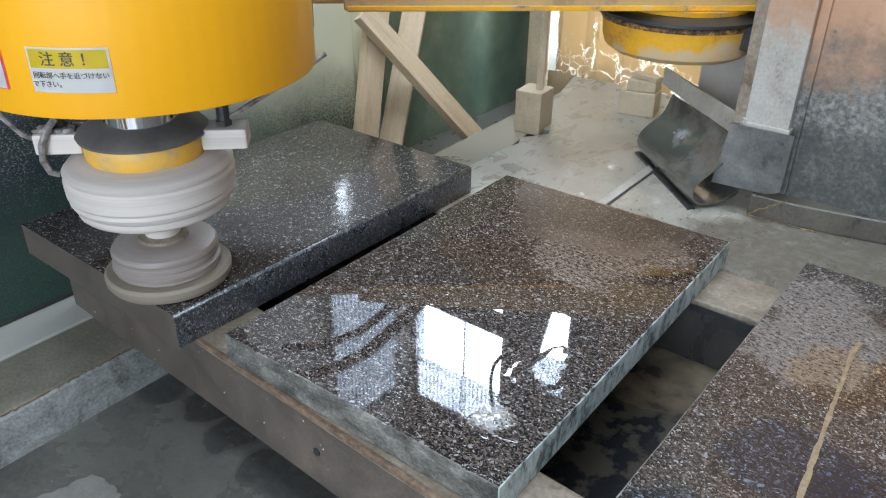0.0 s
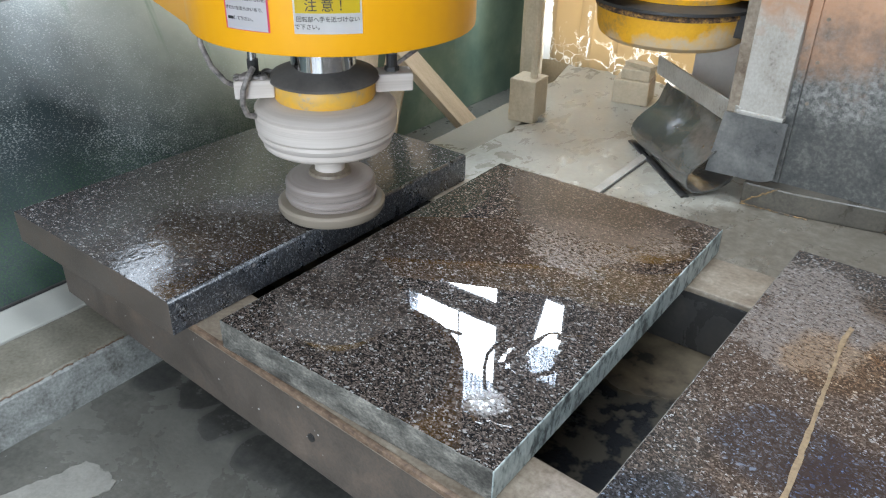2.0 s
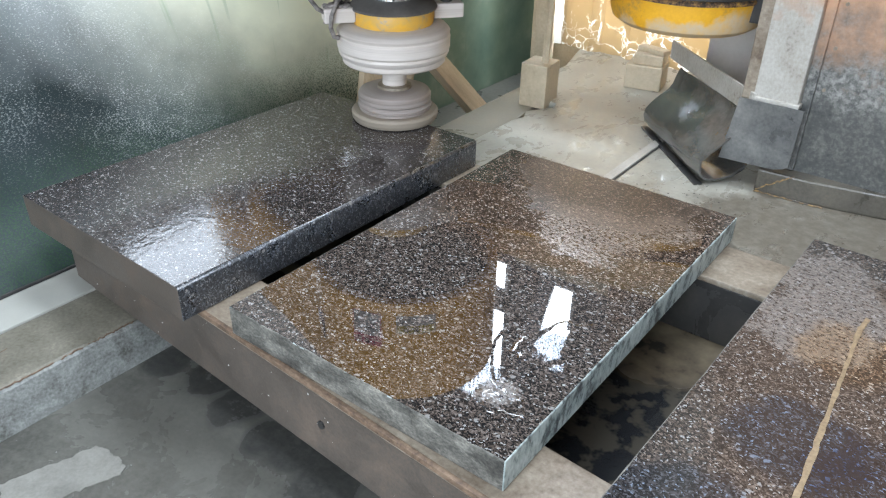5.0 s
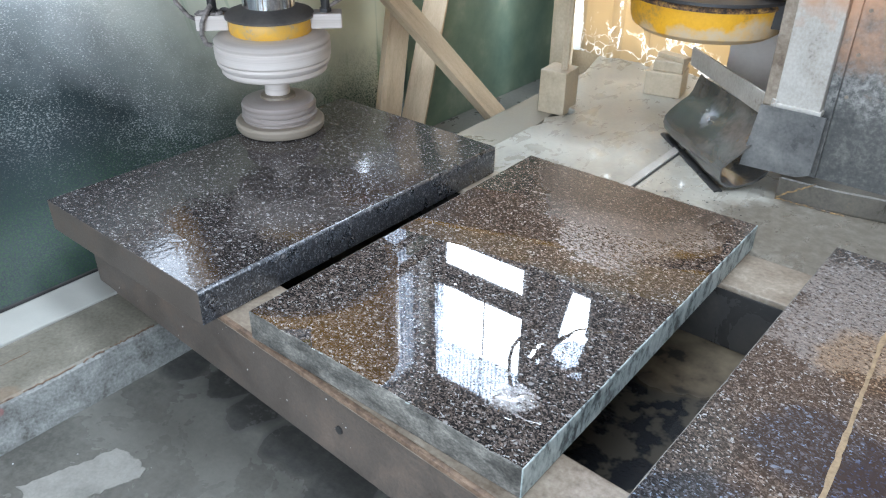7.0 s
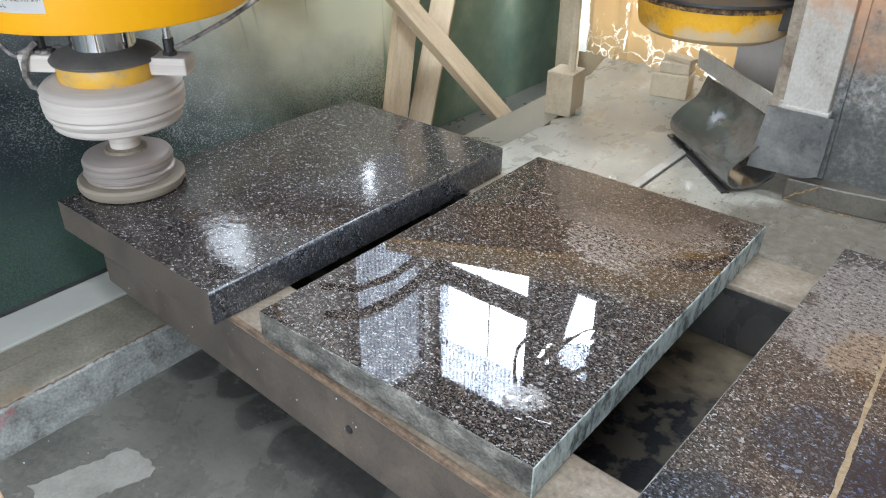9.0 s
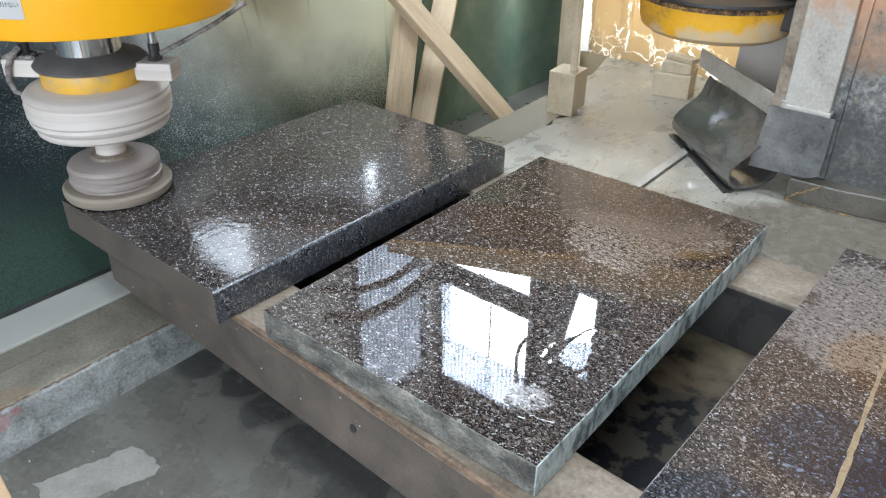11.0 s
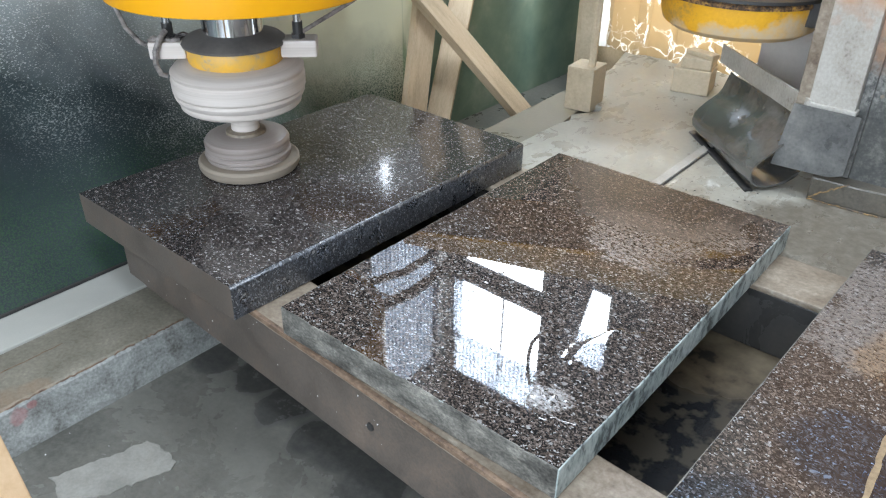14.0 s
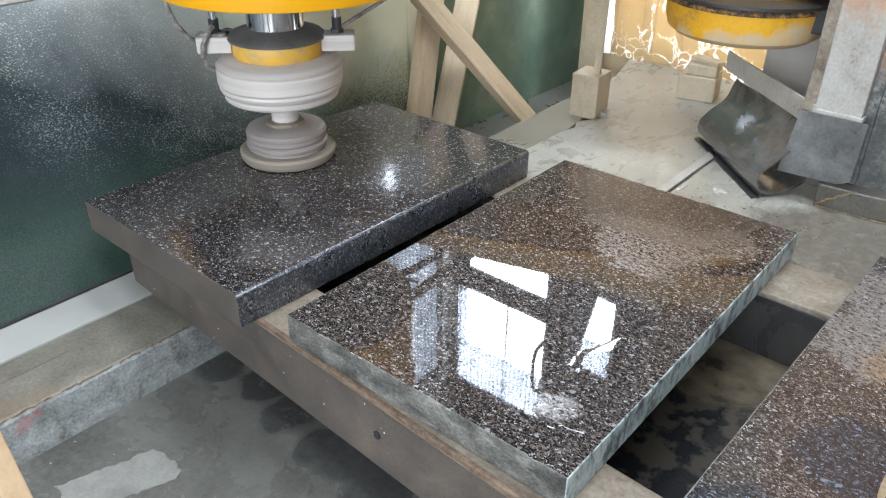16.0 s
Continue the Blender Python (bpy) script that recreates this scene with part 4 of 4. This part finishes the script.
part("bearing_bracket", box(0.44, 0.60, 1.66, 1.80, 0.62, 0.70, 0.006), RUBBER, col)
part("pillar", lathe([(0.11, 0.74), (0.11, 2.3), (0, 2.3)], 32), RUST_DARK, col, "", True).location = (BX, BY, -0.022)


# ---- folded rubber sheet ----
def rubber_sheet():
    """A sheet that hangs from the flat bar, runs forward, folds round in an open loop and comes back under itself."""
    r = thing("rubber_sheet", "wet dark rubber splash sheet folded over on the bed", "rubber sheet")
    a, c = Vector((0.16, 1.745, 0)), Vector((0.50, 1.405, 0))
    back_dir = Vector((0.66, 0.75, 0)).normalized()
    prof = [(0.134, 0.215), (0.127, 0.190), (0.113, 0.166), (0.092, 0.147), (0.070, 0.129), (0.048, 0.1105), (0.026, 0.091), (0.010, 0.071), (0.005, 0.050), (0.010, 0.028), (0.030, 0.014), (0.065, 0.010), (0.102, 0.021), (0.135, 0.044), (0.152, 0.053), (0.140, 0.034), (0.110, 0.015), (0.050, 0.005)]
    n = 28
    rows = []
    for i in range(n + 1):
        u = i / n
        o = a.lerp(c, u)
        rows.append([o + back_dir * (d * (0.88 + 0.24 * u) + 0.006 * noise.noise((u * 5, k * 0.4, 2.0))) + Vector((0, 0, 0.173 + z * (1.0 if k < 2 else 0.94 + 0.10 * u) + (0.007 * noise.noise((u * 4.5, k * 0.5, 7.0)) if k < 7 else 0))) for k, (d, z) in enumerate(prof)])
    part("folded_sheet", ribbon(rows, 0.005), RUBBER_WET, r, smooth=True)
    rows = [[a.lerp(c, i / 8) + back_dir * (-0.004 + 0.014 * k) + Vector((0, 0, 0.1735 + 0.003 * (k % 2))) for k in range(3)] for i in range(9)]
    part("edge_strip", ribbon(rows, 0.006), RUBBER, r, "black rubber edge strip", True)
    rows = []
    for i in range(13):
        u = i / 12
        low = 0.260 - 0.006 * (1 - u) + 0.016 * max(0.0, (u - 0.75) / 0.25) ** 2
        rows.append([Vector((0.556 - 0.020 * (1 - w) * (1 - u) + 0.185 * u, 1.486 - 0.016 * (1 - w) ** 1.5, low + (0.447 - low) * w)) for w in (0, 0.25, 0.5, 0.75, 1)])
    part("hanging_skirt", ribbon(rows, 0.005), SKIRT, r, "dull grey stained hanging skirt", smooth=True)
    return r


rubber_sheet()

# ---- dried splashes on the beam, floor and slab faces ----
rd = random.Random(21)
b = bmesh.new()
for k in range(48):
    u = rd.random()
    if u < 0.55:
        x, z = rd.uniform(-0.7, 0.75), rd.uniform(0.0, 0.155)
        c, sc = Vector((x, 0.0035 - 0.049 * x, z)), (1, 0.3, 1.2)
    else:
        c, sc = Vector((rd.uniform(-0.45, 0.5), rd.uniform(-0.6, -0.06), -0.15)), (1, 1, 0.25)
    r = rd.choice((0.0008, 0.001, 0.0014, 0.002))
    bmesh.ops.create_icosphere(b, subdivisions=1, radius=r, matrix=Matrix.Translation(c) @ Matrix.Diagonal((*sc, 1)))
tagged(part("dried_splashes", b, LABEL_WHITE), "tiny white dried slurry splashes on beam and floor", "splashes", kind="stuff")

b = bmesh.new()
for k in range(70):
    c = Vector((rd.uniform(0.30, 0.62), rd.uniform(1.16, 1.42), 0.1682))
    bmesh.ops.create_icosphere(b, subdivisions=1, radius=rd.choice((0.0012, 0.0016, 0.002, 0.003)), matrix=Matrix.Translation(c) @ Matrix.Diagonal((1, rd.uniform(0.7, 1.4), 0.5, 1)))
tagged(part("grit", b, RUBBER), "dark wet grit scattered on the machine bed", "grit", kind="stuff")

# ---- water lying on the polished slab ----
def puddle(x, y, rx, ry, high, seed, turn=0.0, waves=0.0):
    """A flat blob of water with a rounded, uneven rim."""
    b = bmesh.new()
    n, rings = 56, 14
    c, sn = math.cos(radians(turn)), math.sin(radians(turn))
    grid = []
    for k in range(1, rings + 1):
        u = k / rings
        row = []
        for i in range(n):
            a = 2 * math.pi * i / n
            f = 1 + 0.42 * noise.noise((math.cos(a) * 1.6 + seed, math.sin(a) * 1.6, seed * 2.3)) + 0.14 * noise.noise((math.cos(a) * 5 + seed, math.sin(a) * 5, 4.1))
            px, py = rx * f * u * math.cos(a), ry * f * u * math.sin(a)
            px, py = x + px * c - py * sn, y + px * sn + py * c
            z = high * (1 - u ** 6) + waves * noise.noise((px * 42, py * 42, seed)) * (1 - u ** 4)
            row.append(b.verts.new((px, py, max(z, 0.0) + 0.0003 if k < rings else -0.0004)))
        grid.append(row)
    top = b.verts.new((x, y, high + 0.0003))
    for i in range(n):
        b.faces.new((top, grid[0][i], grid[0][(i + 1) % n]))
    for p, q in zip(grid, grid[1:]):
        for i in range(n):
            b.faces.new((p[i], q[i], q[(i + 1) % n], p[(i + 1) % n]))
    ob = part("water_patch", b, GRANITE, smooth=True)
    ob.data.shade_smooth()
    ob.matrix_world = pose(0, 0, 0.25)
    return tagged(ob, "thin clear water lying on the polished granite", "water", "water patches on the polished slab")


for k, spot in enumerate(((0.622, 0.335, 0.055, 0.11, 0.0005, 3.1, -20, 0.00015), (0.625, 0.118, 0.048, 0.040, 0.0012, 5.7, 10, 0.0008), (0.282, 0.431, 0.008, 0.006, 0.0011, 1.4, 0), (0.243, 0.479, 0.007, 0.005, 0.0010, 2.6, 0),
                          (0.280, 0.372, 0.007, 0.005, 0.0010, 4.4, 0), (0.074, 0.394, 0.006, 0.005, 0.0010, 6.9, 0), (0.30, 0.29, 0.006, 0.005, 0.0010, 7.7, 0), (0.285, 0.325, 0.007, 0.004, 0.0009, 9.3, 0))):
    puddle(*spot)

# ---- slurry ridge on the third slab ----
ridge = [(1.124, 0.20), (1.117, 0.36), (1.109, 0.50), (1.103, 0.64), (1.094, 0.78), (1.099, 0.835), (1.109, 0.829), (1.105, 0.78), (1.111, 0.64), (1.118, 0.50), (1.127, 0.36), (1.135, 0.20)]
tagged(part("slurry_ridge", prism(ragged(ridge, 8, 0.0016), 0.2495, 0.2530), RIDGE), "thin tan ridge of dried slurry on the granite", "slurry ridge")


# ---- polishing head ----
def text_mesh(body, size, depth=0.0006):
    cu = bpy.data.curves.new("lettering", "FONT")
    cu.body, cu.size, cu.extrude, cu.align_x, cu.align_y = body, size, depth, "CENTER", "CENTER"
    ob = bpy.data.objects.new("lettering", cu)
    scene.collection.objects.link(ob)
    me = bpy.data.meshes.new_from_object(ob.evaluated_get(bpy.context.evaluated_depsgraph_get()))
    bpy.data.objects.remove(ob)
    b = bmesh.new()
    b.from_mesh(me)
    return b


HR, HZ0, HZ1 = 0.345, 0.775, 1.20
HOFF = Vector((-0.012, 0.034, 0))
TAIL = 36.0


def on_drum(b, az, z, r=HR, lean=0.0):
    """Bend a flat sign (x wide, y high, z out) round the casing."""
    for v in b.verts:
        a = radians(az) + v.co.x / r
        rr = r + v.co.z
        v.co = Vector((rr * math.cos(a), rr * math.sin(a), z + v.co.y)) + HOFF
    return b


def flat(w, h, z0, x=0.0, y=0.0, n=10):
    b = bmesh.new()
    cols = [[b.verts.new((x - w / 2 + w * i / n, y + s * h / 2, z0)) for s in (-1, 1)] for i in range(n + 1)]
    for p, q in zip(cols, cols[1:]):
        b.faces.new((p[0], q[0], q[1], p[1]))
    bmesh.ops.solidify(b, geom=b.faces[:], thickness=-0.0006)
    return b


def casing():
    """Round front with a straight-sided tail towards the elbow, along -x."""
    pts = []
    for i in range(41):
        a = radians(-115 + 230 * i / 40)
        q = pose(0, 0, 0, 0, 0, -TAIL) @ HOFF
        pts.append((q.x + HR * math.cos(a), q.y + HR * math.sin(a)))
    pts += [(-0.45, 0.23), (-0.70, 0.21), (-0.76, 0.15), (-0.76, -0.15), (-0.70, -0.21), (-0.45, -0.23)]
    return [(x, y) for x, y, z in (pose(0, 0, 0, 0, 0, TAIL) @ Vector((x, y, 0)) for x, y in pts)]


def polishing_head():
    h = thing("polishing_head", "yellow stone polishing head with a white drum and spinning disc", "polishing machine")
    pts = casing()
    shell = prism(pts, HZ0, HZ1, 0.008)
    part("casing", shell, YELLOW, h, smooth=True)
    part("underside", prism([(x * 0.90, y * 0.90) for x, y in pts], HZ0 - 0.006, HZ0 - 0.0005), RUBBER, h, "dark underside plate")
    part("link_arm", box(-1.16, -0.55, -0.15, 0.15, 0.985, 1.16, 0.012, m=pose(0, 0, 0, 0, 0, TAIL)), YELLOW, h, "yellow link arm")
    for az, z in ((-68, 0.99), (104, 0.90)):
        slot = flat(0.028, 0.12, 0.0015)
        part("slot", on_drum(slot, az, z), RUBBER, h, "dark slot in the casing")
    part("spindle", lathe([(0.081, 0.650), (0.081, 0.772), (0, 0.772)], 48), CHROME, h, "polished chrome spindle", True)
    part("rubber_boot", lathe([(0.078, 0.668), (0.095, 0.662), (0.130, 0.650), (0.140, 0.640), (0.138, 0.634), (0.118, 0.630), (0, 0.630)], 48), BOOT, h, "black rubber cap", True)
    part("yellow_ring", lathe([(0, 0.633), (0.124, 0.633), (0.128, 0.625), (0.128, 0.594), (0.122, 0.580), (0, 0.580)], 48), RING, h, "chipped yellow ring", True)
    drum = part("drum", lathe([(0, 0.586), (0.135, 0.588), (0.170, 0.578), (0.181, 0.566), (0.177, 0.556), (0.182, 0.548), (0.181, 0.515), (0.176, 0.508), (0.178, 0.500), (0.172, 0.488), (0.166, 0.484), (0.166, 0.470), (0.160, 0.464), (0, 0.468)], 64), DRUM, h, "white slurry-coated spinning drum", True)
    for s in (1, -1):
        arm = part("bracket", box(0.125, 0.222, -0.036, 0.036, 0.598, 0.644, 0.006, m=pose(0, 0, 0, 0, 0, 0 if s > 0 else 180)), DRUM, h, "slurry-splashed clamp bracket")
        arm.rotation_euler.z = radians(97)
        rod = part("rod", tube([(s * 0.172, 0, 0.615), (s * 0.172, 0, 0.775)], 0.011, 14), CHROME, h, "chrome guide rod", True)
        rod.rotation_euler.z = radians(97)
        part("nut", tube([(s * 0.172, 0, 0.637), (s * 0.172, 0, 0.655)], 0.019, 6), RUBBER, rod)
        part("sleeve", tube([(s * 0.172, 0, 0.655), (s * 0.172, 0, 0.688)], 0.014, 12), RUBBER, rod)
    pipe = part("water_hose", tube([(-0.175, -0.02, 0.615), (-0.205, -0.02, 0.622), (-0.240, -0.03, 0.645), (-0.268, -0.035, 0.685), (-0.285, -0.03, 0.735), (-0.288, 0.0, 0.790)], 0.0065, 8), PINK_HOSE, h, "slurry-coated water hose", True)
    pipe.rotation_euler.z = radians(97)
    feed = part("water_hose", tube([(0.185, 0.0, 0.66), (0.24, 0.03, 0.685), (0.32, 0.06, 0.725), (0.40, 0.08, 0.775)], 0.006, 8), PINK_HOSE, h, "pale water hose", True)
    feed.rotation_euler.z = radians(97)
    tap = part("hose_joint", tube([(-0.172, -0.020, 0.672), (-0.186, -0.040, 0.655), (-0.200, -0.046, 0.625), (-0.205, -0.046, 0.590), (-0.196, -0.044, 0.562), (-0.180, -0.040, 0.556)], 0.0075, 8), PINK_HOSE, h, "caked hose joint", True)
    tap.rotation_euler.z = radians(97)
    rc, cake = random.Random(5), bmesh.new()
    for k in range(16):
        spot = Vector((-rc.uniform(0.140, 0.215), rc.uniform(-0.034, 0.034), rc.choice((0.645, 0.648, 0.652, 0.600))))
        bmesh.ops.create_icosphere(cake, subdivisions=2, radius=rc.uniform(0.006, 0.014), matrix=Matrix.Translation(spot) @ Matrix.Diagonal((1.3, 1.0, 0.6, 1)))
    for v in cake.verts:
        v.co += Vector((noise.noise(v.co * 160), noise.noise(v.co * 160 + Vector((9, 0, 0))), noise.noise(v.co * 160 + Vector((0, 9, 0))))) * 0.003
    lumps = tagged(part("slurry_cake", cake, PINK_HOSE, h, "lumps of dried slurry on the bracket", True), kind="stuff")
    lumps.rotation_euler.z = radians(97)
    disc = part("polishing_disc", lathe([(0, 0.385), (0.046, 0.385), (0.052, 0.377), (0.10, 0.372), (0.115, 0.366), (0.121, 0.356), (0.120, 0.338), (0.112, 0.332), (0.122, 0.326), (0.123, 0.318), (0.117, 0.313), (0.118, 0.306), (0.112, 0.302), (0, 0.302)], 64), DISC, h, "spinning grey-brown polishing disc", True)
    part("abrasive_rim", lathe([(0, 0.304), (0.138, 0.304), (0.145, 0.297), (0.144, 0.283), (0.138, 0.272), (0, 0.2702)], 64), DISC_PAD, disc, "tan abrasive rim", True)
    part("shaft", lathe([(0.040, 0.378), (0.039, 0.470), (0, 0.470)], 40), DRUM, disc, "slurry-white shaft", True)
    part("hub_ring", lathe([(0.058, 0.374), (0.055, 0.384), (0.040, 0.388), (0.039, 0.376)], 40), BEAM_TOP, disc, "", True)
    # warning labels
    lab = part("warning_label", on_drum(flat(0.138, 0.076, 0.0012), 0, 0.862), LABEL_WHITE, h, "white and yellow warning label")
    part("header", on_drum(flat(0.130, 0.031, 0.0019, 0, 0.019), 0, 0.862), LABEL_YELLOW, lab)
    part("lettering", on_drum(shift(text_mesh("\u6ce8 \u610f \uff01", 0.026, 0.0004), 0, 0.0175, 0.0028), 0, 0.862), INK, lab)
    part("lettering", on_drum(shift(text_mesh("\u56de\u8ee2\u90e8\u3078\u624b\u3092\u8fd1\u3065\u3051\u306a\u3044", 0.0116, 0.0003), 0.0, -0.009, 0.0022), 0, 0.862), INK, lab)
    part("lettering", on_drum(shift(text_mesh("\u3067\u4e0b\u3055\u3044\u3002", 0.0116, 0.0003), -0.039, -0.024, 0.0022), 0, 0.862), INK, lab)
    pk = part("warning_label", on_drum(flat(0.108, 0.140, 0.0012), -29, 0.892), LABEL_PINK, h, "pink-bordered warning label")
    part("panel", on_drum(flat(0.100, 0.095, 0.0019, 0, -0.021), -29, 0.892), LABEL_WHITE, pk)
    part("lettering", on_drum(shift(text_mesh("\u6ce8 \u610f \uff01", 0.026, 0.0004), 0, 0.050, 0.0028), -29, 0.892), INK, pk)
    for i, line in enumerate(("\u6bce\u65e5\u3001\u904b\u8ee2\u524d\u306b", "\u30bb\u30f3\u30b5\u30fc\u306e\u8868\u9762\u306e\u6c5a\u308c\u3092\u3001", "\u304d\u308c\u3044\u306a\u67d4\u3089\u304b\u3044\u5e03\u3067\u3001", "\u3057\u3066\u4e0b\u3055\u3044\u3002")):
        w = len(line) * 0.0082
        part("lettering", on_drum(shift(text_mesh(line, 0.0088, 0.0003), -0.046 + w / 2 + (0.017 if i == 3 else 0), 0.014 - 0.020 * i, 0.0024), -29, 0.892), INK, pk)
    part("text_bar", on_drum(flat(0.015, 0.0062, 0.0026, -0.038, -0.046), -29, 0.892), INK, pk)
    part("emblem", on_drum(flat(0.05, 0.05, 0.0014), -74, 0.965), EMBLEM_BLUE, h, "plain blue emblem")
    return h, disc


def shift(b, x, y, z):
    for v in b.verts:
        v.co += Vector((x, y, z))
    return b


head, disc = polishing_head()

# ---- swing boom: sleeve on the bearing and a sliding inner boom to the elbow ----
sleeve = thing("boom_sleeve", "yellow box-section swing boom of the polishing machine", "boom")
def tapered_arm(x0, x1, w0, w1, z0, za, zb, bevel):
    """A box arm along x whose top falls and whose sides close in towards its end."""
    b = box(x0, x1, -1, 1, 0, 1, 0)
    for v in b.verts:
        u = (v.co.x - x0) / (x1 - x0)
        v.co.y *= w0 + (w1 - w0) * u
        v.co.z = z0 + v.co.z * (za + (zb - za) * u - z0)
    bmesh.ops.bevel(b, geom=b.edges[:], offset=bevel, segments=3, affect="EDGES", profile=0.6)
    return b


part("sleeve", tapered_arm(-0.24, 1.10, 0.20, 0.165, 0.734, 0.925, 0.80, 0.010), BOOM, sleeve)
part("bottom_lip", tapered_arm(-0.23, 1.09, 0.203, 0.168, 0.7348, 0.752, 0.750, 0.003), YELLOW_DIRTY, sleeve, "dirty yellow lower edge")
part("pivot_cap", lathe([(0, 0.7185), (0.215, 0.7185), (0.22, 0.734), (0, 0.734)], 48), YELLOW_DIRTY, sleeve, "", True)
part("underside", box(0.24, 1.09, -0.150, 0.150, 0.7285, 0.7345, 0.002), BOOM_UNDER, sleeve, "tan slurry-spattered underside")
part("cable_hose", tube([(0.80, 0.06, 0.78), (0.86, 0.10, 0.84), (0.95, 0.12, 0.93), (1.08, 0.12, 1.06), (1.22, 0.10, 1.16), (1.40, 0.06, 1.22)], 0.024, 12), RUBBER, sleeve, "black hose arching over the boom", True)
part("cable_hose", tube([(0.95, 0.10, 0.78), (1.0, 0.14, 0.86), (1.10, 0.15, 0.94), (1.24, 0.14, 1.01), (1.40, 0.10, 1.04)], 0.016, 12), RUBBER, sleeve, "black hose arching over the boom", True)
inner = thing("boom_slide", "yellow sliding inner boom carrying the polishing head", "boom")
part("slide", box(-0.12, 1.35, -0.12, 0.12, 0.750, 0.795, 0.008), BOOM, inner)
part("underside", box(-0.11, 1.34, -0.11, 0.11, 0.7455, 0.7505, 0.002), BOOM_UNDER, inner, "slurry-spattered brown underside")
part("elbow_pin", lathe([(0, 0.793), (0.09, 0.793), (0.09, 1.22), (0, 1.22)], 32), STEEL, inner, "", True)

HEAD = [(0, -0.274, 0.061), (0.3, -0.206, 0.069), (0.5, -0.160, 0.092), (0.7, -0.156, 0.145), (1, -0.156, 0.232), (1.5, -0.157, 0.372), (2, -0.168, 0.525), (2.5, -0.171, 0.668),
        (3, -0.165, 0.810), (3.3, -0.160, 0.889), (3.5, -0.161, 0.945), (3.7, -0.166, 0.995), (4, -0.176, 1.031), (4.3, -0.22, 1.045), (4.9, -0.40, 1.05), (5.5, -0.57, 1.04), (6.0, -0.69, 0.99), (6.5, -0.753, 0.892), (7, -0.748, 0.738), (7.5, -0.748, 0.590), (8, -0.747, 0.443), (8.5, -0.747, 0.300),
        (9, -0.756, 0.165), (9.3, -0.758, 0.095), (9.8, -0.760, 0.03), (10.4, -0.765, 0.035), (11.0, -0.755, 0.11), (11.5, -0.712, 0.200), (12, -0.634, 0.283), (12.5, -0.592, 0.385), (12.8, -0.662, 0.448), (13, -0.721, 0.455), (13.4, -0.738, 0.365),
        (13.7, -0.668, 0.342), (14, -0.612, 0.393), (14.3, -0.604, 0.484), (14.6, -0.626, 0.557), (15, -0.708, 0.607), (15.2, -0.742, 0.580), (15.5, -0.738, 0.502), (15.8, -0.678, 0.500), (16, -0.642, 0.542)]
YAW = [(0, -53), (0.5, -52), (1, -50.5), (1.5, -48.5), (2, -47.5), (2.7, -44), (4, -42), (5.3, -45), (6.5, -49), (9, -61), (10, -64), (11.5, -60), (12.5, -52), (13.4, -56), (14.5, -49), (15.2, -53), (16, -51)]
PIVOT = Vector((0.25, 1.74, 0))


def blend(rows, t):
    for (a, p), (b, q) in zip(rows, rows[1:]):
        if a <= t <= b:
            return p + (q - p) * (t - a) / (b - a)
    return rows[-1][1]


def motions():
    rows_h, rows_s, rows_i = [], [], []
    for t, x, y in HEAD:
        yaw = blend(YAW, t)
        rows_h.append((t, pose(x, y, 0, 0, 0, yaw)))
        az = radians(yaw + 180 + TAIL)
        elbow = Vector((x, y, 0)) + 1.05 * Vector((math.cos(az), math.sin(az), 0))
        d = elbow - PIVOT
        a = math.degrees(math.atan2(d.y, d.x))
        rows_s.append((t, pose(PIVOT.x, PIVOT.y, 0, 0, 0, a)))
        rows_i.append((t, pose(elbow.x, elbow.y, 0, 0, 0, a + 180)))
    walk(head, rows_h)
    walk(sleeve, rows_s)
    walk(inner, rows_i)
    walk(disc, [(t * 0.4, pose(0, 0, 0, 0, 0, 80 * t)) for t in range(41)])


motions()
